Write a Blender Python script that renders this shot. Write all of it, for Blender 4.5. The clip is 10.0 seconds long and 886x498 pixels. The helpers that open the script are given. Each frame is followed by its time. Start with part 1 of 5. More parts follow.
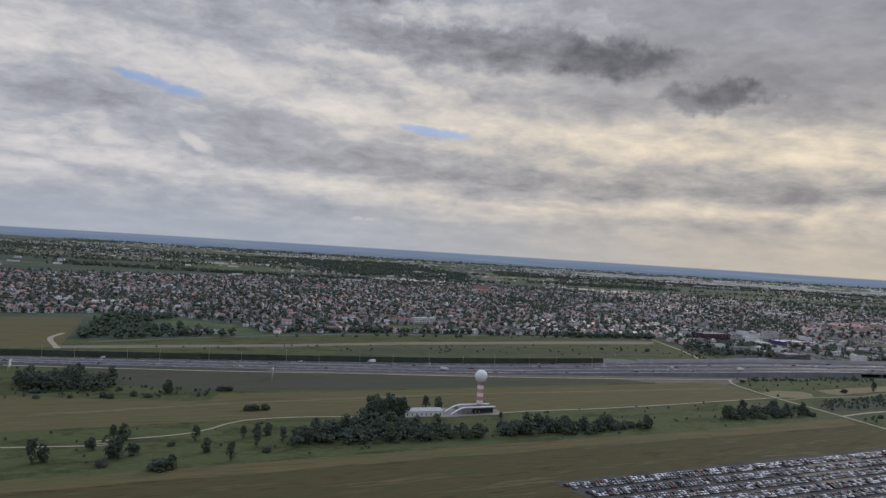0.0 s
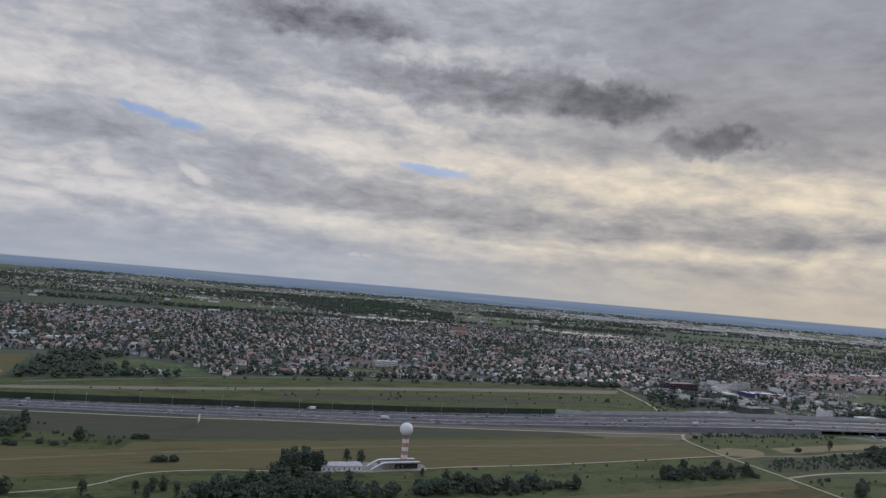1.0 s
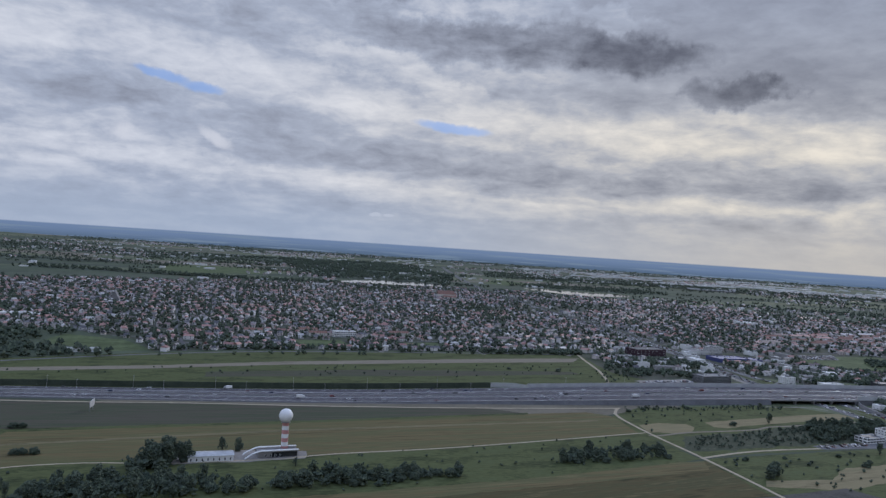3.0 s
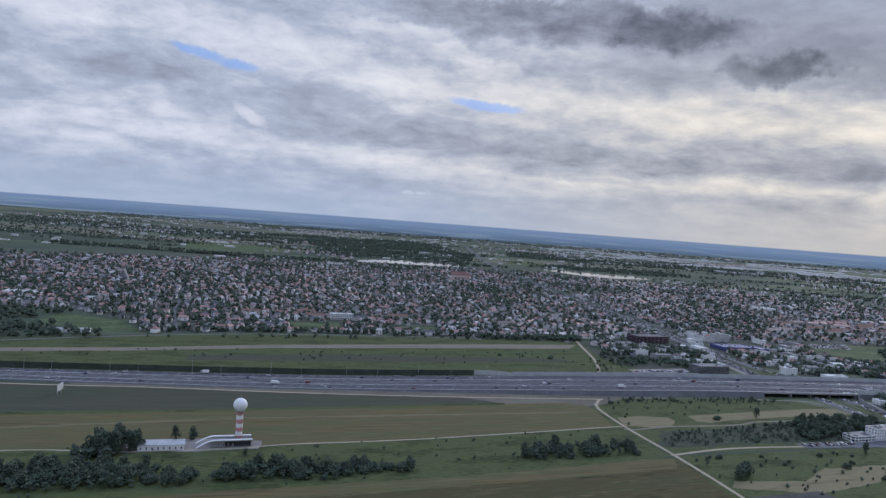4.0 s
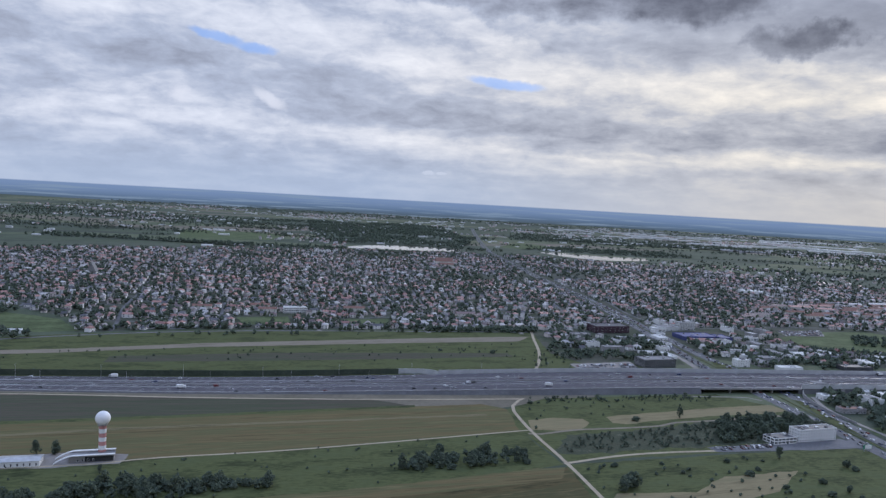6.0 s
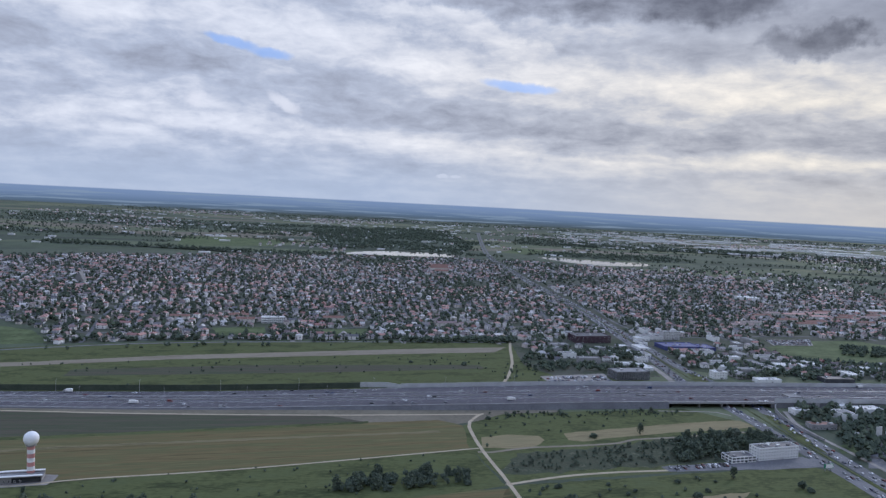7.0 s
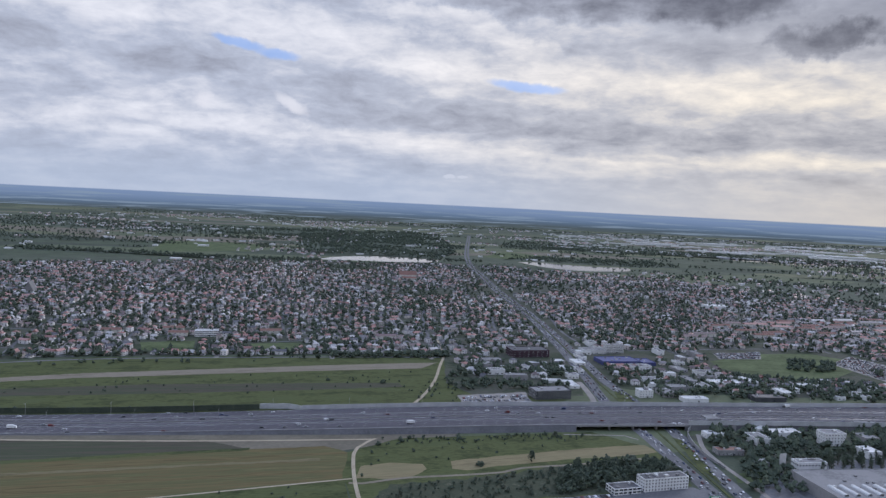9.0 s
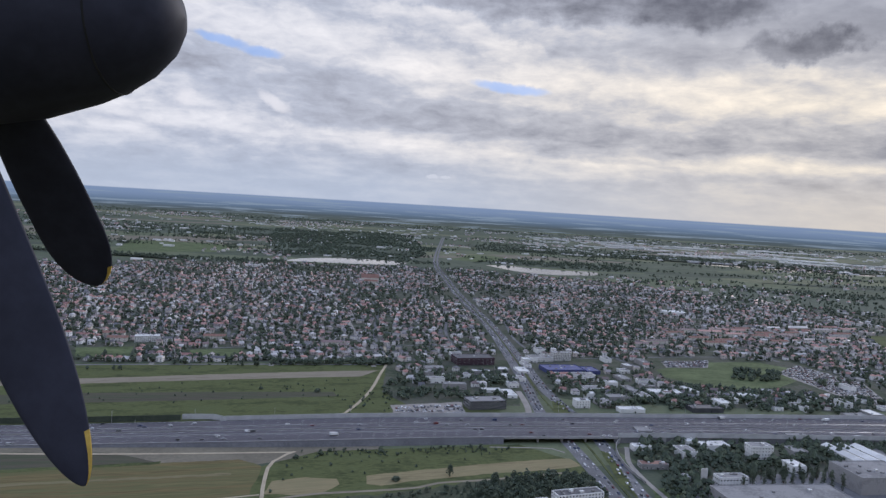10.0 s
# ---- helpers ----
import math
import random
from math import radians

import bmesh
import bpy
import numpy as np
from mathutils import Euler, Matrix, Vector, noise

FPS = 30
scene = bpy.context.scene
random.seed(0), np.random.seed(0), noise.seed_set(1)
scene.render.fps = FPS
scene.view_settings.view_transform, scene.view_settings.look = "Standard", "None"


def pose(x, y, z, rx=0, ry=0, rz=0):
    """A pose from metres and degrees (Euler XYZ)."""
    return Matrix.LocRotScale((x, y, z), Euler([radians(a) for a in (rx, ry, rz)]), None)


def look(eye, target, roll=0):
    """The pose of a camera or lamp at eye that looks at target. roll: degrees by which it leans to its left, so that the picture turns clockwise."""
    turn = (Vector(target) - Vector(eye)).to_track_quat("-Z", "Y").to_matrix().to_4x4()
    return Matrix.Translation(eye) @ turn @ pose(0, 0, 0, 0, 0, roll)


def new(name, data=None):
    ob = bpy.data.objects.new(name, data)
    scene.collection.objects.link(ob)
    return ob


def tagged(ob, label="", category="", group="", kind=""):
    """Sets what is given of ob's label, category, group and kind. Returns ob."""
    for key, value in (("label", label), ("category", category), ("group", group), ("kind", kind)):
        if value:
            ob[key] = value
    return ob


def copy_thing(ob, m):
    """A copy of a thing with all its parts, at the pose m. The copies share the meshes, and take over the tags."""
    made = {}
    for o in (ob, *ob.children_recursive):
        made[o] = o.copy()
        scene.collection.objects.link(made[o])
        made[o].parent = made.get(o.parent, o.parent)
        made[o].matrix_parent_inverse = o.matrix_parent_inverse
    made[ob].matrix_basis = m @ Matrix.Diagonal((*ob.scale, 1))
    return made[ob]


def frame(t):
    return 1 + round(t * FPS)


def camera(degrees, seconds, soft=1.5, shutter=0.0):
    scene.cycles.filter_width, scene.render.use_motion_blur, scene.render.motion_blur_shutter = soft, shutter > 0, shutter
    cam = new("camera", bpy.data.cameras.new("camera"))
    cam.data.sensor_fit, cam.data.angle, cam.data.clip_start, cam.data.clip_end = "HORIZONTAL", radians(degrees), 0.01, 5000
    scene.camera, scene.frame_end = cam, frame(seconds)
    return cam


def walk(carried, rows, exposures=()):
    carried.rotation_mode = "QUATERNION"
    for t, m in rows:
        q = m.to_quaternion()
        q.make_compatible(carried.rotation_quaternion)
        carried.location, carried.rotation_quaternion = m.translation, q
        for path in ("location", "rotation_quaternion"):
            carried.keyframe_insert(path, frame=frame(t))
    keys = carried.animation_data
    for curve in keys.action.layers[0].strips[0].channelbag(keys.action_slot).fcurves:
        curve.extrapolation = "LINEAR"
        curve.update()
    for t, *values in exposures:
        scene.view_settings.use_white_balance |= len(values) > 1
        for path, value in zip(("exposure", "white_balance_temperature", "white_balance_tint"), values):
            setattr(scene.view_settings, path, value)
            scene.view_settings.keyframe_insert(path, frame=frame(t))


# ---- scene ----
cam = camera(61.4, 10.0, 1.38)
PATH = [
    (0, (0.008, 0.008, 87.074), (-0.017, 2.008, 87.073), 3.54),
    (0.5, (17.908, 6.012, 90.903), (17.876, 8.011, 90.970), 4.04),
    (1, (35.608, 12.163, 94.838), (35.585, 14.161, 94.939), 4.84),
    (1.5, (53.285, 18.739, 98.719), (53.315, 20.736, 98.828), 4.44),
    (2, (70.880, 24.904, 102.500), (70.896, 26.902, 102.603), 4.74),
    (2.5, (88.597, 30.827, 106.238), (88.565, 32.826, 106.292), 4.4),
    (2.7, (95.711, 33.267, 107.708), (95.661, 35.267, 107.733), 4.1),
    (3.8, (134.753, 47.446, 115.930), (134.619, 49.440, 115.856), 3.9),
    (4, (141.798, 50.120, 117.527), (141.645, 52.113, 117.449), 4.2),
    (4.5, (159.409, 56.598, 121.583), (159.220, 58.587, 121.506), 3.6),
    (5, (177.260, 62.328, 125.125), (177.066, 64.316, 125.028), 3.2),
    (5.5, (194.913, 69.060, 128.695), (194.718, 71.046, 128.559), 3.2),
    (7, (249.520, 89.430, 139.993), (249.274, 91.411, 139.865), 2.9),
    (7.5, (267.293, 96.169, 143.712), (267.035, 98.148, 143.585), 2.9),
    (8, (285.010, 102.874, 147.370), (284.738, 104.851, 147.241), 2.8),
    (8.5, (302.997, 109.154, 151.169), (302.725, 111.131, 151.041), 2.8),
    (9, (320.724, 116.086, 154.786), (320.459, 118.065, 154.658), 2.8),
    (9.5, (338.876, 122.362, 158.435), (338.632, 124.343, 158.308), 2.7),
    (10, (356.734, 129.488, 162.368), (356.516, 131.472, 162.243), 3.4),
]
walk(cam, [(t, look(eye, target, roll)) for t, eye, target, roll in PATH],
     [(0.0, -0.31, 6650, 13), (1.5, -0.33, 6550, 13), (2.5, -0.32, 6000, 13), (4.0, -0.15, 5750, 14), (8.0, 0.01, 5800, 14), (9.0, 0.02, 6000, 15), (10.0, 0.05, 6150, 15)])

# ---- light ----
sun_way = Vector((0.50, 0.80, 0.42)).normalized()      # towards the veiled sun
SUN_EL, SUN_AZ = math.asin(sun_way.z), math.atan2(sun_way.x, sun_way.y)
lamp = bpy.data.lights.new("sun", "SUN")
lamp.energy, lamp.angle, lamp.color = 1.25, radians(20), (1.0, 0.95, 0.87)
sun = new("sun", lamp)
sun.matrix_world = look(sun_way * 900, (0, 0, 0))

world = bpy.data.worlds.new("overcast_sky")
scene.world = world
world.use_nodes = True
wt = world.node_tree
wt.nodes.clear()


class Nodes:
    """Short hand for node trees: values or sockets in, a socket out."""

    def __init__(self, tree):
        self.t = tree

    def put(self, kind, ins=(), out=0, **props):
        n = self.t.nodes.new(kind)
        if kind == "ShaderNodeMath":
            n.operation, n.use_clamp = props["operation"], props["use_clamp"]
        elif kind == "ShaderNodeVectorMath":
            n.operation = props["operation"]
        elif kind == "ShaderNodeMapRange":
            n.interpolation_type = props["interpolation_type"]
        elif kind == "ShaderNodeMix":
            n.data_type, n.blend_type = props["data_type"], props["blend_type"]
        elif kind == "ShaderNodeMapping":
            n.vector_type = props["vector_type"]
        elif kind == "ShaderNodeTexVoronoi":
            n.voronoi_dimensions = props["voronoi_dimensions"]
        elif kind == "ShaderNodeTexSky":
            n.sky_type, n.sun_disc, n.sun_elevation, n.sun_rotation = "NISHITA", False, SUN_EL, SUN_AZ
        for key, v in dict(ins).items():
            s = n.inputs[key]
            if isinstance(v, bpy.types.NodeSocket):
                self.t.links.new(v, s)
            else:
                s.default_value = v
        return n.outputs[out] if len(n.outputs) > out else None

    def m(self, op, a, b=0.0, c=0.0, clamp=False):
        return self.put("ShaderNodeMath", {0: a, 1: b, 2: c}, operation=op, use_clamp=clamp)

    def step(self, v, lo, hi, a=0.0, b=1.0):
        return self.put("ShaderNodeMapRange", {0: v, 1: lo, 2: hi, 3: a, 4: b}, interpolation_type="SMOOTHSTEP")

    def mix(self, f, a, b, mode="MIX"):
        return self.put("ShaderNodeMix", {0: f, 6: a, 7: b}, out=2, data_type="RGBA", blend_type=mode)

    def noise(self, vec, scale, detail=4.0, rough=0.55, dist=0.0, out=0):
        return self.put("ShaderNodeTexNoise", {"Vector": vec, "Scale": scale, "Detail": detail, "Roughness": rough, "Distortion": dist}, out=out)

    def ramp(self, f, stops, mode="LINEAR"):
        n = self.t.nodes.new("ShaderNodeValToRGB")
        n.color_ramp.interpolation = mode
        while len(n.color_ramp.elements) < len(stops):
            n.color_ramp.elements.new(0.5)
        for e, (p, c) in zip(n.color_ramp.elements, stops):
            e.position, e.color = p, (*c, 1)
        self.t.links.new(f, n.inputs[0])
        return n.outputs[0]


def build_sky():
    k = Nodes(wt)
    way = k.put("ShaderNodeTexCoord", out=0)
    xyz = wt.nodes.new("ShaderNodeSeparateXYZ")
    wt.links.new(way, xyz.inputs[0])
    x, y, z = xyz.outputs
    az = k.m("ARCTAN2", x, y)
    up = k.m("MAXIMUM", z, 0.0)
    # a cloud sheet seen in perspective: its cells flatten towards the horizon
    deep = k.m("ADD", up, 0.19)
    flat = k.put("ShaderNodeCombineXYZ", {0: k.m("DIVIDE", x, deep), 1: k.m("DIVIDE", y, deep), 2: 0.0})
    flat2 = k.put("ShaderNodeMapping", {0: flat, 1: (1.7, 2.6, 0.4), 2: (0, 0, radians(-12)), 3: (0.8, 1.0, 1.0)}, vector_type="POINT")
    big = k.noise(flat2, 0.8, 3.0, 0.5, 0.3)
    low = k.put("ShaderNodeMapping", {0: way, 1: (0.3, 0.7, 0.2), 2: (0, radians(5), 0), 3: (1.0, 1.0, 2.7)}, vector_type="POINT")
    mid = k.m("ADD", k.m("MULTIPLY", k.noise(flat2, 2.6, 5.0, 0.55, 0.15), 0.55), k.m("MULTIPLY", k.noise(low, 8.5, 6.0, 0.58, 0.4), 0.45))
    fine = k.noise(low, 26.0, 6.0, 0.6, 0.3)
    lump = k.noise(way, 16.0, 6.0, 0.62, 0.2)
    side = k.put("ShaderNodeVectorMath", {0: way, 1: (7.3, 2.1, 4.4)}, operation="ADD")
    warp_a = k.m("ADD", k.m("MULTIPLY", k.m("SUBTRACT", k.noise(way, 11.0, 6.0, 0.6), 0.5), 0.15), k.m("MULTIPLY", k.m("SUBTRACT", k.noise(way, 45.0, 4.0, 0.6), 0.5), 0.05))
    warp_e = k.m("ADD", k.m("MULTIPLY", k.m("SUBTRACT", k.noise(side, 13.0, 6.0, 0.6), 0.5), 0.070), k.m("MULTIPLY", k.m("SUBTRACT", k.noise(side, 50.0, 4.0, 0.6), 0.5), 0.022))
    az2, z2 = k.m("ADD", az, warp_a), k.m("ADD", z, warp_e)
    az3, z3 = k.m("ADD", az, k.m("MULTIPLY", warp_a, 0.35)), k.m("ADD", z, k.m("MULTIPLY", warp_e, 0.28))

    def patch(a0, e0, sa, se, tilt=0.0, soft=0.7, small=False):
        da = k.m("SUBTRACT", az3 if small else az2, a0)
        de = k.m("SUBTRACT", k.m("SUBTRACT", z3 if small else z2, e0), k.m("MULTIPLY", da, tilt))
        q = k.m("ADD", k.m("POWER", k.m("ABSOLUTE", k.m("DIVIDE", da, sa)), 2.0), k.m("POWER", k.m("ABSOLUTE", k.m("DIVIDE", de, se)), 2.0))
        return k.step(q, 1.0 + soft, 1.0 - soft)

    def joined(items):
        v = items[0]
        for it in items[1:]:
            v = k.m("MAXIMUM", v, it)
        return v

    # long bands of cloud that sink a little to the east: how dense the sheet is by height
    tilt = k.m("MULTIPLY", k.m("MULTIPLY", az, 0.085), k.step(z, 0.055, 0.15))
    band = k.m("ADD", k.m("ADD", z, tilt), k.m("ADD", k.m("MULTIPLY", k.m("SUBTRACT", big, 0.5), 0.07), k.m("MULTIPLY", warp_e, 0.35)))
    dense = k.ramp(k.m("DIVIDE", band, 0.4, clamp=True), [(p / 0.4, (v, v, v)) for p, v in ((0.0, 0.40), (0.045, 0.48), (0.070, 0.26), (0.086, 0.47), (0.117, 0.55), (0.140, 0.42), (0.158, 0.18), (0.180, 0.21), (0.215, 0.46), (0.26, 0.50), (0.4, 0.46))])
    shade = k.m("ADD", dense, k.m("MULTIPLY", k.m("SUBTRACT", mid, 0.51), 1.4))
    shade = k.m("ADD", shade, k.m("MULTIPLY", k.m("SUBTRACT", fine, 0.5), 0.62))
    # the grey veil and the heavy lumps above the bright band
    veil = k.m("MULTIPLY", k.step(az2, -0.02, 0.34), k.step(z2, 0.155, 0.225))
    shade = k.m("ADD", k.m("MULTIPLY", shade, k.m("SUBTRACT", 1.0, k.m("MULTIPLY", veil, 0.5))), k.m("MULTIPLY", veil, 0.40))
    heavy = joined([patch(-0.005, 0.266, 0.150, 0.028, 0.0, 0.9), patch(0.195, 0.252, 0.090, 0.022, 0.0, 0.9), patch(-0.200, 0.326, 0.12, 0.022, 0.0, 0.9), patch(0.330, 0.208, 0.052, 0.017, 0.0, 0.9)])
    shade = k.m("ADD", shade, k.m("MULTIPLY", heavy, k.m("ADD", 0.34, k.m("MULTIPLY", k.m("SUBTRACT", lump, 0.5), 0.5))))
    lit = joined([patch(0.0, 0.303, 0.12, 0.016), patch(-0.12, 0.220, 0.13, 0.018, -0.2), patch(0.15, 0.290, 0.07, 0.012)])
    shade = k.m("SUBTRACT", shade, k.m("MULTIPLY", lit, 0.16))
    near_sun = k.m("MULTIPLY", k.step(az, -0.45, 0.40), k.step(z, 0.36, 0.12))
    pale = k.ramp(k.m("ADD", shade, 0.0, clamp=True), [(0.0, (0.86, 0.855, 0.845)), (0.22, (0.70, 0.71, 0.73)), (0.45, (0.485, 0.520, 0.585)), (0.68, (0.355, 0.375, 0.425)), (1.0, (0.155, 0.163, 0.195))])
    warm = k.ramp(k.m("ADD", shade, 0.0, clamp=True), [(0.0, (1.06, 0.94, 0.73)), (0.22, (0.82, 0.75, 0.62)), (0.45, (0.555, 0.54, 0.515)), (0.68, (0.36, 0.36, 0.37)), (1.0, (0.165, 0.168, 0.185))])
    col = k.mix(near_sun, pale, warm)
    # clear holes show the blue sky behind
    blue = k.mix(1.0, k.put("ShaderNodeTexSky"), (0.10, 0.10, 0.10, 1), "MULTIPLY")
    blue = k.mix(0.75, blue, (0.30, 0.47, 0.86, 1))
    holes = joined([patch(-0.405, 0.183, 0.030, 0.006, -0.2, 0.8, True), patch(-0.362, 0.175, 0.024, 0.006, -0.05, 0.8, True), patch(-0.033, 0.153, 0.042, 0.0065, -0.10, 0.8, True)])
    col = k.mix(k.m("MULTIPLY", holes, 0.80), col, blue)
    puffs = joined([patch(-0.450, 0.112, 0.015, 0.009, 0.0, 0.95, True), patch(-0.335, 0.116, 0.020, 0.008, -0.4, 0.95, True), patch(-0.128, 0.034, 0.009, 0.0028, 0.0, 0.6, True), patch(-0.108, 0.034, 0.008, 0.0022, 0.0, 0.6, True)])
    col = k.mix(k.m("MULTIPLY", k.m("MULTIPLY", puffs, k.step(lump, 0.30, 0.50)), 0.8), col, (0.80, 0.79, 0.79, 1))
    # overcast is brightest overhead; this unseen part is also blued to cool the ground light
    col = k.mix(k.m("MULTIPLY", k.step(z, 0.42, 0.85), 0.8), col, (0.78, 0.97, 1.40, 1))
    # the pale, hazy foot of the sky
    foot = k.mix(k.step(az, -0.25, 0.55), (0.45, 0.515, 0.605, 1), (0.66, 0.60, 0.50, 1))
    col = k.mix(k.m("MULTIPLY", k.step(z, 0.085, 0.0), 0.80), col, foot)
    # far woods and fields past the ground sheet's end, distance haze painted into their colour
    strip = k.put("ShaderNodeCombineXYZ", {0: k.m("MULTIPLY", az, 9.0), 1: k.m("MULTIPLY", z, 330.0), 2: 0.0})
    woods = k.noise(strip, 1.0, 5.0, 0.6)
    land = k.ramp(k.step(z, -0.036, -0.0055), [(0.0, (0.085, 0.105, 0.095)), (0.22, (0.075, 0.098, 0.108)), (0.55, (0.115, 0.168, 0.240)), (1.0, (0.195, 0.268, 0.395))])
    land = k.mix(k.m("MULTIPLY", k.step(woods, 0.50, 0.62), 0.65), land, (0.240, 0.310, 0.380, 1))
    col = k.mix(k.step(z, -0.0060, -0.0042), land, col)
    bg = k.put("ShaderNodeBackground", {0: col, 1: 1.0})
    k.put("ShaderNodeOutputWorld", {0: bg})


build_sky()

# ---- materials ----


def material(name, stops, rough=0.9, scale=0.3, fine=3.0, bump=0.0, metal=0.0, by="", stretch=(1, 1, 1), turn=0.0, shade=0.25, spec=0.3):
    """stops: colours spread by noise, or by 'object' / 'island' chance. Noise of two sizes, in metres."""
    mt = bpy.data.materials.new(name)
    mt.use_nodes = True
    tree = mt.node_tree
    tree.nodes.clear()
    k = Nodes(tree)
    pos = k.put("ShaderNodeNewGeometry", out=0)
    vec = k.put("ShaderNodeMapping", {0: pos, 2: (0, 0, radians(turn)), 3: stretch}, vector_type="TEXTURE")
    n1 = k.noise(vec, scale, 5.0, 0.6)
    n2 = k.noise(vec, fine, 4.0, 0.6)
    if by == "object":
        f = k.put("ShaderNodeObjectInfo", out=5)
    elif by == "island":
        f = k.put("ShaderNodeNewGeometry", out=8)
    else:
        f = k.step(k.m("ADD", k.m("MULTIPLY", n1, 0.72), k.m("MULTIPLY", n2, 0.28)), 0.30, 0.70)
    spread = [(i / max(1, len(stops) - (0 if by else 1)), c) for i, c in enumerate(stops)]
    col = k.ramp(f, spread, "CONSTANT" if by else "LINEAR")
    tone = k.step(k.m("ADD", k.m("MULTIPLY", n1, 0.5), k.m("MULTIPLY", n2, 0.5)), 0.3, 0.7, 1.0 - shade, 1.0 + shade)
    col = k.mix(1.0, col, k.put("ShaderNodeCombineColor", {0: tone, 1: tone, 2: tone}), "MULTIPLY")
    ins = {"Base Color": col, "Roughness": rough, "Metallic": metal, "Specular IOR Level": spec}
    if bump:
        ins["Normal"] = k.put("ShaderNodeBump", {"Strength": bump, "Distance": 0.3, "Height": n2})
    k.put("ShaderNodeOutputMaterial", {0: k.put("ShaderNodeBsdfPrincipled", ins)})
    return mt


def countryside():
    """Open land to the horizon: a patchwork of strip fields, meadow and scrub."""
    mt = bpy.data.materials.new("countryside")
    mt.use_nodes = True
    tree = mt.node_tree
    tree.nodes.clear()
    k = Nodes(tree)
    pos = k.put("ShaderNodeNewGeometry", out=0)
    vec = k.put("ShaderNodeMapping", {0: pos, 2: (0, 0, radians(22)), 3: (420, 130, 1)}, vector_type="TEXTURE")
    warp = k.put("ShaderNodeVectorMath", {0: vec, 1: k.mix(1.0, k.noise(pos, 0.004, 2.0, out=1), (0.8, 0.8, 0.8, 1), "MULTIPLY")}, operation="ADD")
    cell = k.put("ShaderNodeTexVoronoi", {"Vector": warp, "Scale": 1.0}, out=1, voronoi_dimensions="2D")
    pick = k.put("ShaderNodeSeparateColor", {0: cell}, out=0)
    crop = k.ramp(pick, [(0.00, (0.077, 0.094, 0.062)), (0.20, (0.107, 0.124, 0.075)), (0.40, (0.067, 0.082, 0.058)), (0.55, (0.129, 0.139, 0.084)), (0.70, (0.084, 0.099, 0.069)), (0.85, (0.159, 0.144, 0.110)), (0.95, (0.064, 0.077, 0.056))], "CONSTANT")
    n = k.noise(pos, 0.02, 6.0, 0.65)
    n2 = k.noise(pos, 0.35, 4.0, 0.6)
    tone = k.step(k.m("ADD", k.m("MULTIPLY", n, 0.6), k.m("MULTIPLY", n2, 0.4)), 0.3, 0.7, 0.72, 1.25)
    col = k.mix(1.0, crop, k.put("ShaderNodeCombineColor", {0: tone, 1: tone, 2: tone}), "MULTIPLY")
    k.put("ShaderNodeOutputMaterial", {0: k.put("ShaderNodeBsdfPrincipled", {"Base Color": col, "Roughness": 0.95, "Specular IOR Level": 0.1})})
    return mt


